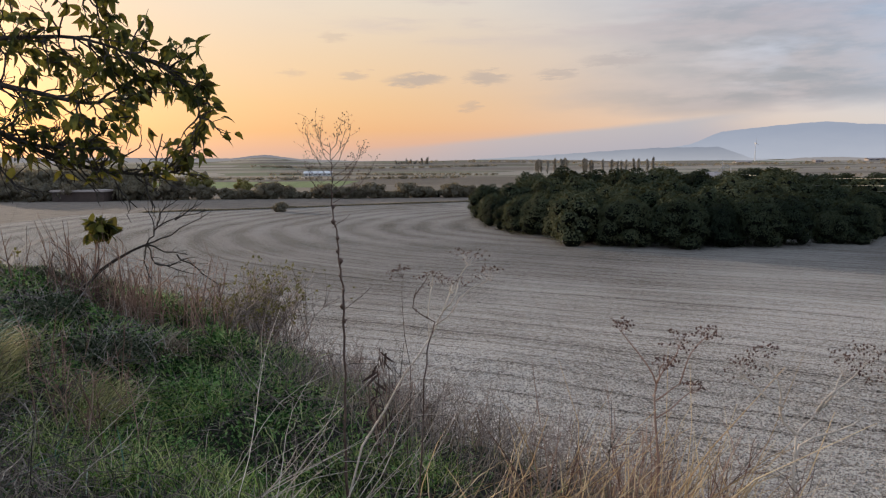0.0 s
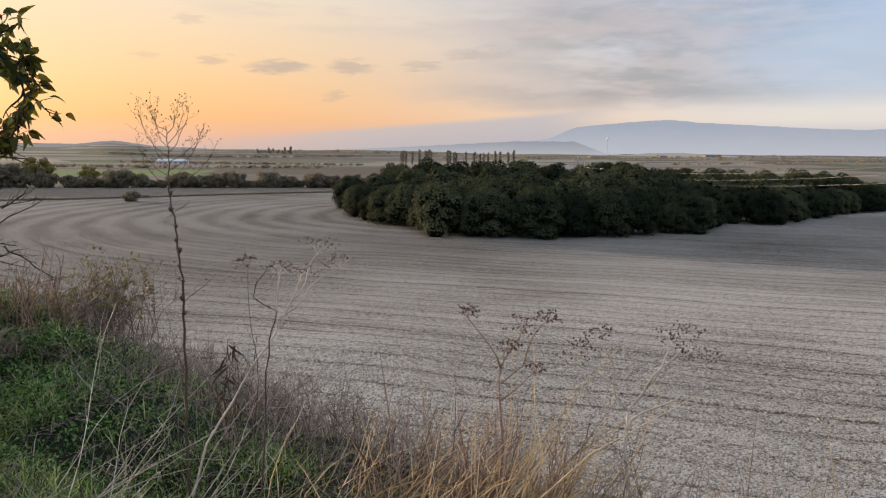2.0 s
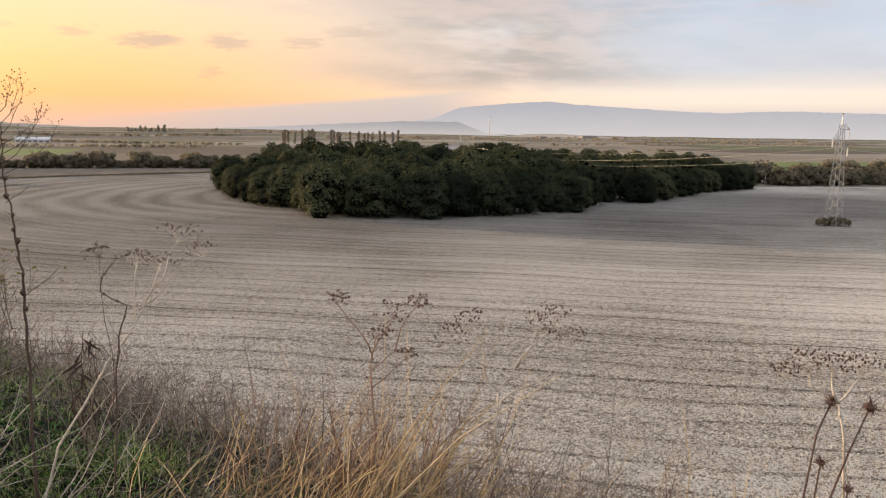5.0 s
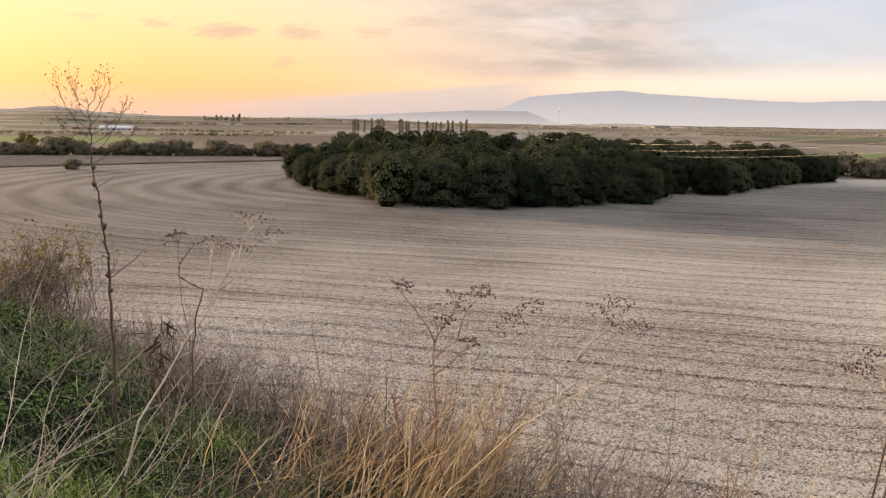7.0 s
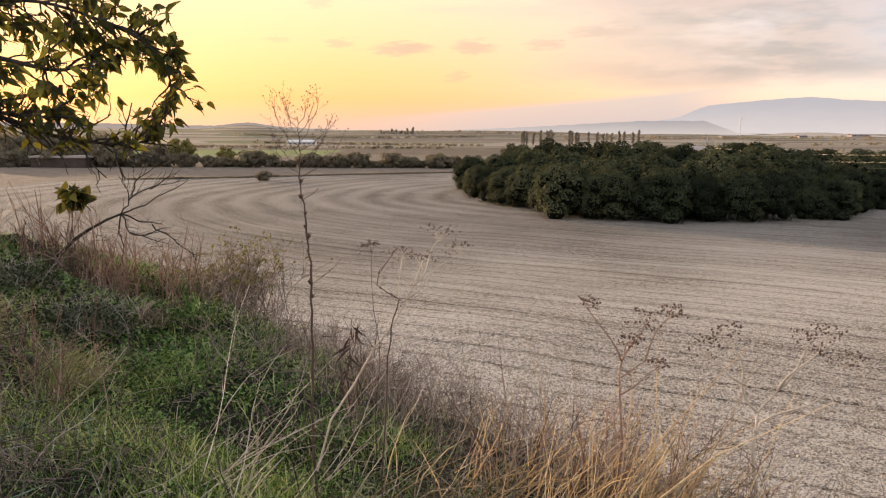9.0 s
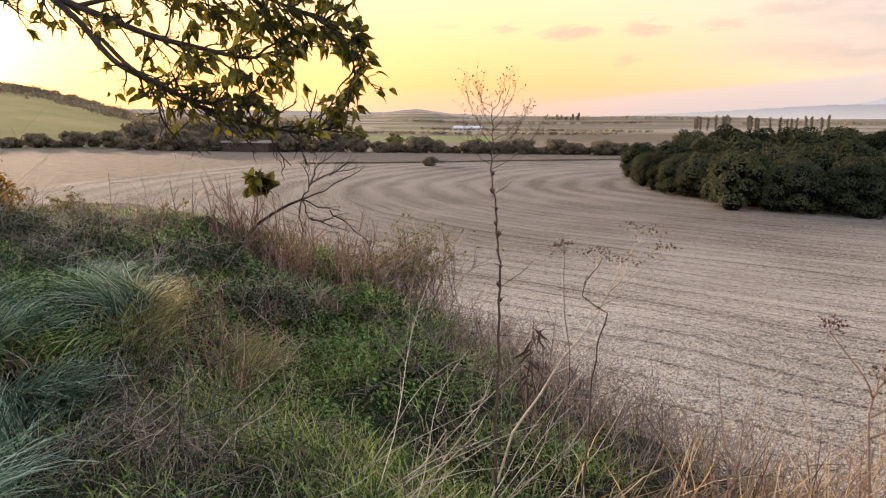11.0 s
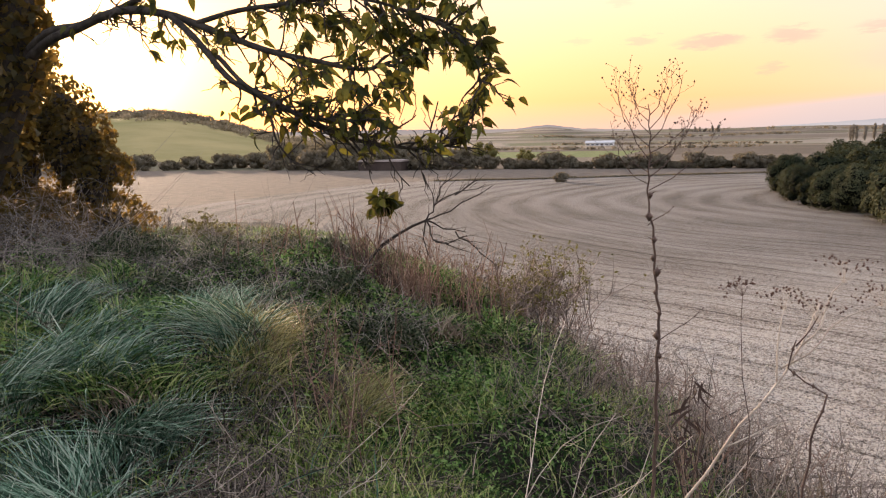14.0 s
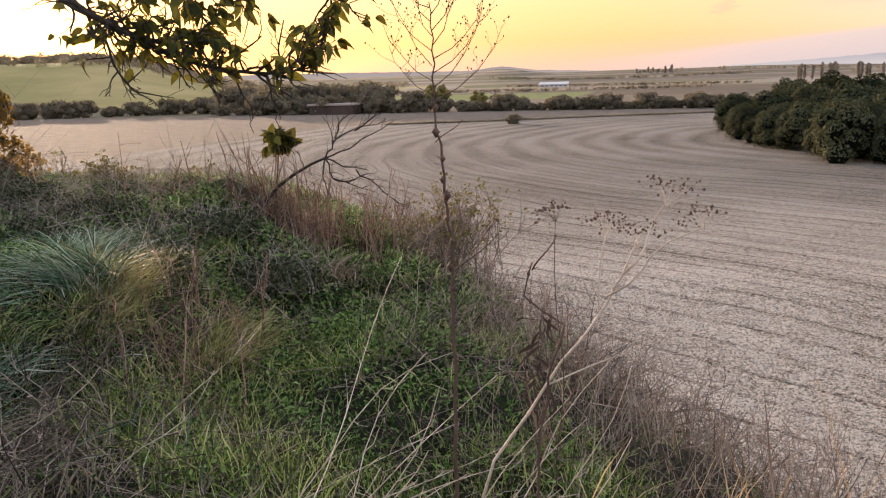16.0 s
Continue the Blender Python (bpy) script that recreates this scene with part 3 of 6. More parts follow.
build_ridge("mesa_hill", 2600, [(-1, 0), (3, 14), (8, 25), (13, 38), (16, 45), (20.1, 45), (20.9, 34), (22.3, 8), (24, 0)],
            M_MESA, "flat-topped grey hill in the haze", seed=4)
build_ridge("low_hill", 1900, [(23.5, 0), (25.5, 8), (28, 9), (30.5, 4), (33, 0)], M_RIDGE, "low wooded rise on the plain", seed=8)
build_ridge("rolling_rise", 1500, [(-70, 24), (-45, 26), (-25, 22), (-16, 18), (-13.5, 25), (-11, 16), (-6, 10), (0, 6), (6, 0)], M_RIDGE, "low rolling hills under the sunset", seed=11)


# ---- trees and bushes ----
def leaf_cloud(centres, radii, count, size, seed, flat=0.85, stray=0.9, gaps=False):
    """Many small four-sided leaf clumps scattered over lumps, standing off their surface."""
    r = np.random.default_rng(seed)
    centres, radii = np.asarray(centres, float), np.asarray(radii, float)
    p = radii ** 2
    pick = r.choice(len(centres), count, p=p / p.sum())
    d = r.normal(size=(count, 3))
    d /= np.linalg.norm(d, axis=1)[:, None]
    d[:, 2] = np.where(r.random(count) < 0.7, np.abs(d[:, 2]), d[:, 2])
    ph = pick * 1.7
    knob = 0.10 * np.sin(5.1 * d[:, 0] + ph) + 0.09 * np.sin(6.3 * d[:, 1] - 2 * ph) + 0.08 * np.sin(7.7 * d[:, 2] + 3 * ph)
    if gaps:
        keep = (knob > -0.09) | (r.random(count) < 0.3)
        pick, d, knob = pick[keep], d[keep], knob[keep]
        count = len(pick)
    pos = centres[pick] + d * radii[pick][:, None] * (0.88 + 0.22 * r.random((count, 1)) ** 1.5 + (0.3 if gaps else 0.7) * knob[:, None]) * np.array([1, 1, flat])
    n = d + stray * r.normal(size=(count, 3))
    n /= np.linalg.norm(n, axis=1)[:, None]
    t = np.cross(n, r.normal(size=(count, 3)))
    t /= np.linalg.norm(t, axis=1)[:, None] + 1e-9
    b = np.cross(n, t)
    sz = size * (0.5 + 0.9 * r.random((count, 1)))
    lift = n * sz * 0.25
    v = np.stack([pos - t * sz * 0.7, pos - b * sz * 0.42 + lift, pos + t * sz * 0.7, pos + b * sz * 0.42 + lift], 1).reshape(-1, 3)
    q = np.arange(count * 4).reshape(-1, 4)
    return v, q


def lump(centre, radius, seed, rings=5, seg=8, flat=0.85):
    r = np.random.default_rng(seed)
    v, f = [], []
    for i in range(rings + 1):
        th = math.pi * i / rings
        for k in range(seg):
            a = 2 * math.pi * k / seg
            s = radius * (0.82 + 0.2 * r.random())
            v.append((centre[0] + s * math.sin(th) * math.cos(a), centre[1] + s * math.sin(th) * math.sin(a), centre[2] + s * flat * math.cos(th)))
    for i in range(rings):
        for k in range(seg):
            a, b = i * seg + k, i * seg + (k + 1) % seg
            f.append((a, a + seg, b + seg, b))
    return np.array(v), np.array(f)


def crown_mesh(name, height, width, lumps, leaves, size, mat, seed, low=0.12):
    """A crown: lumps of foliage over a dark inside, ragged at the outline."""
    r = np.random.default_rng(seed)
    cs, rs = [], []
    for i in range(lumps):
        a, up = 2.4 * i + r.random(), (i + 0.5) / lumps
        z = height * (low + (0.92 - low) * up)
        reach = width * 0.5 * math.sin(math.pi * (0.18 + 0.72 * (1 - up))) * (0.55 + 0.4 * r.random())
        rad = width * (0.14 + 0.11 * r.random())
        cs.append((reach * math.cos(a), reach * math.sin(a), min(z, height - rad * 0.6)))
        rs.append(rad)
    cs.append((0, 0, height * 0.45))
    rs.append(width * 0.33)
    lv, lq = leaf_cloud(cs, rs, leaves, size, seed + 1, stray=0.5)
    vs, qs, o = [lv], [lq], len(lv)
    for i, (c, rad) in enumerate(zip(cs, rs)):
        v, q = lump(c, rad * 0.74, seed + 10 + i)
        vs.append(v)
        qs.append(q + o)
        o += len(v)
    return mesh_np(name, np.concatenate(vs), np.concatenate(qs), [], mat)


def trunk_mesh(name, height, r, seed, lean=0.1):
    q = np.random.default_rng(seed)
    s = Shape()
    bend = [(q.normal() * lean * k, q.normal() * lean * k, height * k / 3 - (0.3 if k == 0 else 0)) for k in range(4)]
    s.tube(bend, r, r * 0.55, 7)
    for i in range(4):
        a = i * 1.7 + q.random()
        p = bend[2]
        s.tube([p, (p[0] + 0.5 * height * 0.3 * math.cos(a), p[1] + 0.5 * height * 0.3 * math.sin(a), p[2] + height * 0.3), (p[0] + height * 0.35 * math.cos(a), p[1] + height * 0.35 * math.sin(a), p[2] + height * 0.5)], r * 0.5, r * 0.15, 5)
    return s.mesh(name, M_BARK, True)


def make_tree(name, height, width, lumps, leaves, size, mat, seed, label, category, group, low=0.12, trunk=True):
    t = thing(name, (0, 0, 0), label, category, group)
    part("crown", crown_mesh("crown", height, width, lumps, leaves, size, mat, seed, low), t)
    if trunk:
        part("trunk", trunk_mesh("trunk", height * 0.5, 0.02 * height + 0.06, seed + 50), t)
    return t


def make_poplar():
    """A slim column of foliage from near the ground to a blunt tip."""
    r = np.random.default_rng(640)
    t = thing("poplar", (0, 0, 0), "tall narrow poplar in the haze", "tree", "poplars")
    cs, rs = [], []
    for i in range(16):
        up = (i + 0.5) / 16
        cs.append((0.28 * r.normal(), 0.28 * r.normal(), 1.0 + 10.4 * up))
        rs.append((0.62 + 0.4 * math.sin(math.pi * (0.15 + 0.75 * up))) * (0.85 + 0.3 * r.random()))
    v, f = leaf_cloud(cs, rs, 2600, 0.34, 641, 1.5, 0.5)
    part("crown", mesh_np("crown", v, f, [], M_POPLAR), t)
    part("trunk", Shape().tube([(0, 0, -0.3), (0.05, 0, 4), (0.0, 0.08, 8), (0.05, 0.05, 11)], 0.24, 0.05, 7).mesh("trunk", M_BARK, True), t)
    return t


def put(proto, spots, used):
    """Set out copies of a tree; the first spot takes the tree itself."""
    for x, y, z, s, a in spots:
        m = Matrix.LocRotScale((x, y, z), Euler((0, 0, a)), (s, s, s))
        if not used[0]:
            proto.matrix_basis = m
            used[0] = True
        else:
            c = copy_thing(proto, m)
            c.scale = (s, s, s)


def inside(poly, x, y):
    hit = False
    for (x0, y0), (x1, y1) in zip(poly, poly[1:] + poly[:1]):
        if (y0 > y) != (y1 > y) and x < (x1 - x0) * (y - y0) / (y1 - y0) + x0:
            hit = not hit
    return hit


WOOD = [(4.2, 128), (5.3, 113), (9, 98.5), (14, 90), (18.8, 81.8), (30, 80.8), (40, 82), (50, 84.5), (57.2, 95.5), (65, 92), (74, 98.5), (87, 107.3),
        (103.5, 114), (108, 124), (114, 150), (70, 150), (36, 147), (14, 140)]


def oak_crown(height, width, subs, leaves, size, seed):
    """A dense domed crown: rounded sub-crowns packed over near-black lumps for the inner shade, leaves facing outwards.
    """
    r = np.random.default_rng(seed)
    cs, rs = [], []
    for i in range(subs):
        up = 1.0 - 1.80 * (i + 0.5) / subs
        a = 2.39996 * i + 0.5 * r.random()
        ring = math.sqrt(max(0.0, 1 - up * up)) if up > 0 else 1.0 + 0.12 * up
        rad = width * (0.16 + 0.11 * r.random())
        out = 0.80 + 0.22 * r.random()
        cs.append((ring * math.cos(a) * (width * 0.5 * out - rad * 0.6), ring * math.sin(a) * (width * 0.5 * out - rad * 0.6), height * 0.47 + up * (height * 0.53 * out - rad * 0.7)))
        rs.append(rad)
    lv, lq = leaf_cloud(cs, rs, leaves, size, seed + 1, flat=0.95, stray=0.36, gaps=True)
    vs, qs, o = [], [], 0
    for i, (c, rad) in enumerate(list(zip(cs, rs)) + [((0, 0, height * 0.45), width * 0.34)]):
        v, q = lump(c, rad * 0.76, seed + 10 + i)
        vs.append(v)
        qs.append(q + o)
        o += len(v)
    return mesh_np("crown", lv, lq, [], M_OAK), mesh_np("inner_crown", np.concatenate(vs), np.concatenate(qs), [], M_CROWN_SHADE)


def make_oak(height, width, subs, leaves, size, seed, label):
    t = thing("holm_oak", (0, 0, 0), label, "tree", "copse trees")
    leaves_me, inner_me = oak_crown(height, width, subs, leaves, size, seed)
    part("inner_crown", inner_me, part("crown", leaves_me, t), "near-black lumps painting the shade inside the crown")
    part("trunk", trunk_mesh("trunk", height * 0.5, 0.02 * height + 0.06, seed + 50), t)
    return t


def build_wood():
    q = random.Random(3)
    kinds = [make_oak(6.1, 5.9, 19, 19000, 0.13, 100 + 7 * i, "dense dark-green holm oak at the edge of a copse") for i in range(5)]
    deep = [make_oak(7.3, 6.9, 15, 6600, 0.24, 300 + 7 * i, "dark-green holm oak inside a copse") for i in range(4)]
    used = {k: [False] for k in range(9)}
    placed = []
    front = WOOD[:14]
    # a close row along the edge that faces the field
    for (x0, y0), (x1, y1) in zip(front, front[1:]):
        d = math.hypot(x1 - x0, y1 - y0)
        for k in range(max(1, round(d / 4.7))):
            f = (k + q.random() * 0.5) / max(1, round(d / 4.7))
            nx, ny = -(y1 - y0) / d, (x1 - x0) / d
            inset = 2.3 + q.random() * 1.5
            x, y = x0 + f * (x1 - x0) + nx * inset, y0 + f * (y1 - y0) + ny * inset
            i = q.randrange(5)
            put(kinds[i], [(x, y, -0.65, (0.72 + 0.40 * q.random()) * (0.85 if x > 62 else 1.0), q.random() * 6.28)], used[i])
            placed.append((x, y))
    edge = [(x0 + f * (x1 - x0) / 8, y0 + f * (y1 - y0) / 8) for (x0, y0), (x1, y1) in zip(front, front[1:]) for f in range(8)]
    tries = 0
    while tries < 6000 and len(placed) < 250:
        tries += 1
        x, y = q.uniform(3, 112), q.uniform(80, 150)
        if not inside(WOOD, x, y) or any((x - a) ** 2 + (y - b) ** 2 < 19 for a, b in placed):
            continue
        i = q.randrange(4)
        depth = min(math.hypot(x - a, y - b) for a, b in edge)
        s = (0.80 + 0.26 * min(1.0, depth / 22)) * (0.86 + 0.30 * q.random()) * (0.84 if x > 62 else 1.0)
        put(deep[i], [(x, y, -0.55, s, q.random() * 6.28)], used[5 + i])
        placed.append((x, y))


build_wood()


def build_hedges():
    q = random.Random(5)
    kinds = [make_tree("hedge_bush", 2.8, 4.6, 9, 900, 0.30, M_HEDGE, 500 + 9 * i, "dark rounded bush in a field hedge", "bush", "hedge bushes", 0.1, False) for i in range(3)]
    used = [[False], [False], [False]]

    def row(x0, y0, x1, y1, count, scale, jitter=1.5, gaps=0.15):
        for k in range(count):
            if q.random() < gaps:
                continue
            f = (k + q.random() * 0.6) / count
            x, y = x0 + f * (x1 - x0) + q.uniform(-jitter, jitter), y0 + f * (y1 - y0) + q.uniform(-jitter, jitter)
            i = q.randrange(3)
            s = scale * (0.45 + 0.95 * q.random() ** 1.6)
            put(kinds[i], [(x, y, float(land_height(np.array(x), np.array(y))) - 0.1, s, q.random() * 6.28)], used[i])

    row(-62, 206, 8, 203, 46, 1.2, 1.5, 0.12)
    row(-60, 208, 6, 205, 34, 0.7, 1.0, 0.1)
    row(-140, 205, -62, 206, 34, 1.65, 2.5, 0.08)
    row(-160, 240, -85, 215, 30, 2.2, 4, 0.06)
    row(-230, 200, -150, 225, 30, 1.6, 4, 0.1)
    row(8, 203, 60, 205, 14, 1.1, 1.5, 0.1)
    row(116, 124, 150, 122, 22, 1.25, 2.5, 0.05)
    row(118, 130, 190, 128, 22, 1.45, 3, 0.1)
    row(-33.4, 150.5, -33.0, 151, 2, 0.55, 0.3, 0)
    # scattered lines of trees far out, and the wooded slope under the houses
    cs, rs = [], []
    for x0, y0, x1, y1, count, size, jit in ((-460, 386, -353, 485, 80, 4.4, 9), (-260, 420, -60, 400, 230, 0.9, 2), (-60, 400, 10, 412, 80, 0.8, 1.5), (-120, 520, 40, 560, 200, 0.9, 2), (60, 300, 300, 420, 40, 1.0, 2),
                                             (200, 560, 700, 620, 110, 1.3, 4), (150, 800, 900, 900, 120, 1.6, 8), (-40, 900, 300, 980, 80, 1.8, 6), (-200, 760, 60, 820, 220, 1.3, 4),
                                             (-560, 440, -330, 590, 90, 4.6, 10), (-500, 470, -375, 548, 55, 5.2, 6), (-520, 400, -300, 480, 60, 2.4, 14), (-440, 520, -250, 640, 90, 2.6, 20), (-400, 330, -300, 420, 40, 2.0, 12), (-330, 420, -200, 470, 50, 2.0, 10), (300, 1100, 1300, 1300, 70, 3.0, 40)):
        for k in range(count):
            f = q.random()
            x, y = x0 + f * (x1 - x0) + q.uniform(-jit, jit), y0 + f * (y1 - y0) + q.uniform(-jit, jit)
            z = float(land_height(np.array(x), np.array(y)))
            for j in range(2):
                cs.append((x + q.uniform(-1, 1) * size, y + q.uniform(-1, 1) * size, z + size * q.uniform(0.3, 0.9)))
                rs.append(size * q.uniform(0.7, 1.25))
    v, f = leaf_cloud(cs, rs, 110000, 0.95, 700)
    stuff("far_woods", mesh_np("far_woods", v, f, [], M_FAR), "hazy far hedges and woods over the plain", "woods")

    willow = make_tree("field_tree", 6.5, 6.0, 12, 1100, 0.42, M_WILLOW, 620, "yellowing spreading tree beside a hedge", "tree", "hedge trees", 0.25)
    put(willow, [(-70, 211, 0, 1.15, 0.3), (-76, 212, 0, 0.9, 2.0), (-58, 215, 0, 0.8, 1.1)], [False])

    poplar = make_poplar()
    spots = []
    # loose groups behind the copse: bearing in degrees from the walker, height against the first
    for bearing_deg, s in ((7.05, 0.98), (7.2, 1.05), (7.4, 1.0), (7.9, 0.95), (8.45, 1.1), (8.95, 1.05), (9.15, 1.12), (9.3, 1.08), (10.6, 1.08), (10.8, 1.02), (11.1, 0.95), (11.25, 0.9), (12.0, 0.97),
                           (12.65, 0.96), (13.1, 0.86), (13.35, 0.9), (13.7, 0.92), (14.25, 1.04), (14.6, 1.0), (15.25, 0.96), (15.65, 1.12)):
        y = 580 + q.uniform(-14, 14)
        spots.append((y * math.tan(radians(bearing_deg)), y, -0.4, 0.84 * s, q.random() * 6))
    for k in range(13):
        spots.append((-58 + 40 * (k + q.random() * 0.8) / 13, 880 + q.uniform(-10, 10), -0.5, 0.75 + 0.6 * q.random() ** 2, q.random() * 6))
    spots.append((-71, 222, 0, 0.62, 1))
    put(poplar, spots, [False])


build_hedges()


# ---- buildings, masts and wires ----
def build_house(name, at, turn, size, walls, roof, label, windows=4, flat=False, category="building"):
    w, d, h = size
    t = thing(name, at, label, category)
    t.rotation_euler = (0, 0, turn)
    part("wall", Shape().box((-w / 2, -d / 2, -3), (w / 2, d / 2, h)).mesh("wall", walls), t)
    s = Shape()
    if flat:
        s.box((-w / 2 - 0.4, -d / 2 - 0.4, h), (w / 2 + 0.4, d / 2 + 0.4, h + 0.5))
    else:
        o, p = 0.5, h + d * 0.16
        v = [(-w / 2 - o, -d / 2 - o, h), (w / 2 + o, -d / 2 - o, h), (w / 2 + o, 0, p), (-w / 2 - o, 0, p), (-w / 2 - o, d / 2 + o, h), (w / 2 + o, d / 2 + o, h)]
        v += [(a, b, c + 0.25) for a, b, c in v]
        s.add(v, [(0, 1, 2, 3), (3, 2, 5, 4), (9, 8, 7, 6), (10, 11, 8, 9), (0, 6, 7, 1), (1, 7, 8, 2), (2, 8, 11, 5), (5, 11, 10, 4), (4, 10, 9, 3), (3, 9, 6, 0)])
    part("roof", s.mesh("roof", roof), t)
    if windows:
        me = Shape().box((-w / windows * 0.3, -0.06, -h * 0.16), (w / windows * 0.3, 0.06, h * 0.16)).mesh("window", M_GLASS)
        for k in range(windows):
            win = part("window", me, t)
            win.location = (-w / 2 + w * (k + 0.5) / windows, -d / 2 - 0.03, h * 0.55)
    return t


build_house("farm_shed", (-84.5, 500, 0.3), 0.08, (18, 8, 2.0), M_WHITE, M_WHITE, "long low white farm shed with dark windows", 6)
build_house("field_barn", (-98, 203, 0), -0.12, (15, 7, 2.6), M_BARN, M_ROOF, "low dark boarded barn with a flat pale roof", 0, True)
build_house("hill_house", (-452, 470, float(land_height(np.array(-452.0), np.array(470.0))) + 1.5), 0.75, (26, 12, 7), M_WHITE, M_ROOF, "pale house on the hill among trees", 4, True, "house")
build_house("hill_house", (-405, 520, 19), 0.7, (16, 10, 7), M_WHITE, M_ROOF, "pale block of a house behind trees", 3, True, "house")
build_house("farmhouse", (49.5, 140, 3.9), 0.4, (5, 4, 2.6), M_WHITE, M_ROOF, "small pale roofed hut behind the copse", 0, False, "house")
for hx, hy, hw in ((520, 1300, 30), (780, 1350, 40), (640, 1280, 16)):
    build_house("far_farm", (hx, hy, float(land_height(np.array(hx), np.array(hy)))), 0.2, (hw, 10, 3.2), M_ROOF, M_ROOF, "far pale farm building on the plain", 3)


def build_pylon(at, height, turn):
    t = thing("pylon", at, "grey galvanised lattice power pylon standing in the field", "pylon", "power pylons")
    t.rotation_euler = (0, 0, turn)
    half = lambda z: 0.75 * (1 - z / height) + 0.16 * (z / height)
    body_top = height * 0.93
    for sx in (-1, 1):
        for sy in (-1, 1):
            part("leg", Shape().tube([(sx * half(z), sy * half(z), z) for z in (-0.2, height * 0.4, body_top)], 0.05, 0.04, 4).mesh("leg", M_STEEL), t)
    z, k = 0.0, 0
    while z < body_top - 0.4:
        step = 0.32 + 0.75 * half(z)
        z2 = min(z + step, body_top)
        for i in range(4):
            a, b = [(-1, -1), (1, -1), (1, 1), (-1, 1)][i], [(1, -1), (1, 1), (-1, 1), (-1, -1)][i]
            if k % 2:
                a, b = b, a
            part("brace", Shape().tube([(a[0] * half(z), a[1] * half(z), z), (b[0] * half(z2), b[1] * half(z2), z2)], 0.025, 0.025, 4).mesh("brace", M_STEEL), t)
        z, k = z2, k + 1
    part("cap", Shape().tube([(0, 0, body_top - 0.1), (0, 0, height + 0.25)], 0.1, 0.03, 5).seed((0, 0, height + 0.25), 0.13).mesh("cap", M_STEEL), t)
    arms = []
    for side, za in ((-1, height * 0.885), (1, height * 0.80), (-1, height * 0.72)):
        tip = (side * 1.75, 0, za)
        for sy in (-1, 1):
            part("crossarm", Shape().tube([(side * half(za), sy * half(za), za), tip], 0.035, 0.03, 4).tube([(side * half(za), sy * half(za), za + 0.65), tip], 0.03, 0.025, 4).mesh("crossarm", M_STEEL), t)
        s = Shape().tube([tip, (tip[0], 0, za - 1.0)], 0.05, 0.05, 6)
        for j in range(6):
            s.tube([(tip[0], 0, za - 0.25 - 0.12 * j), (tip[0], 0, za - 0.31 - 0.12 * j)], 0.11, 0.08, 7)
        part("insulator", s.mesh("insulator", M_WHITE), t, "pale hanging insulator string")
        c, sn = math.cos(turn), math.sin(turn)
        arms.append(Vector((at[0] + c * tip[0], at[1] + sn * tip[0], at[2] + za - 1.05)))
    return arms


P_TURN = math.atan2(134 - 65.4, 50 - 70.3) + math.pi / 2
near_arms = build_pylon((70.3, 65.4, -0.05), 12.4, P_TURN)
far_arms = build_pylon((50, 134, -0.3), 9.6, P_TURN)
next_arms = build_pylon((96, -26, 1.0), 12.4, P_TURN)


def build_wire(a, b, sag):
    pts = [a.lerp(b, k / 24) - Vector((0, 0, sag * 4 * (k / 24) * (1 - k / 24))) for k in range(25)]
    ob = tagged(new("power_line", Shape().tube(pts, 0.012, 0.012, 4).mesh("power_line", M_WIRE)), "thin sagging pale power line between pylons", "cable", "power lines")


for a, b, c in zip(near_arms, far_arms, next_arms):
    build_wire(a, b, 1.5)
    build_wire(a, c, 2.2)


def build_turbine(at, h, turn):
    t = thing("wind_turbine", at, "slender pale wind turbine far out on the plain", "wind turbine", "wind turbines")
    t.rotation_euler = (0, 0, turn)
    part("tower", Shape().tube([(0, 0, -4), (0, 0, h)], 1.1, 0.7, 8).mesh("tower", M_WHITE), t)
    part("nacelle", Shape().box((-0.9, -2.2, h - 0.9), (0.9, 2.2, h + 1.0)).mesh("nacelle", M_WHITE), t)
    for a in (92, 212, 332):
        c, s = math.cos(radians(a)), math.sin(radians(a))
        part("blade", Shape().tube([(0, -2.5, h), (c * 3, -2.5, h + s * 3), (c * 9, -2.5, h + s * 9)], 0.5, 0.12, 5).mesh("blade", M_WHITE), t)


build_turbine((624, 1500, 0), 38, 0.3)

# brush round the foot of the pylon
brush = leaf_cloud([(70.3, 65.4, 0.25), (69.3, 65.9, 0.2), (71.3, 64.9, 0.25)], [0.8, 0.7, 0.75], 900, 0.22, 77)
tagged(new("pylon_brush", mesh_np("pylon_brush", *brush, [], M_HEDGE)), "dark scrub round the foot of the pylon", "bush")

# pale track and the rough verge between two fields
track = Shape()
pts = [Vector((-39, 62, 0.03)), Vector((-52, 92, 0.03)), Vector((-58.5, 112, 0.03)), Vector((-63.5, 140, 0.03)), Vector((-69, 176, 0.03)), Vector((-71, 204, 0.03))]
tv, tf = [], []
for i, p in enumerate(pts):
    d = (pts[min(i + 1, len(pts) - 1)] - pts[max(i - 1, 0)]).normalized()
    side = Vector((-d.y, d.x, 0)) * 0.45
    tv += [p - side, p + side]
    if i:
        tf.append((2 * i - 2, 2 * i, 2 * i + 1, 2 * i - 1))
track.add(tv, tf)
structure("dirt_track", track.mesh("dirt_track", M_TRACK), "pale dirt track between fields", "track")
k = rng.random(2600)
vx = -62 + k * 75 + rng.normal(size=2600) * 0.4
vy = 177.2 + 0.41 * vx + 3 * wobble(vx, vx * 0, 14, 4) + rng.normal(size=2600) * 0.45
tall = 0.25 + 0.35 * np.clip(wobble(vx, vx * 0, 3, 2), 0, 1)
vv, vq = leaf_cloud(np.stack([vx, vy, 0.1 * tall], 1), tall, 5200, 0.3, 31)
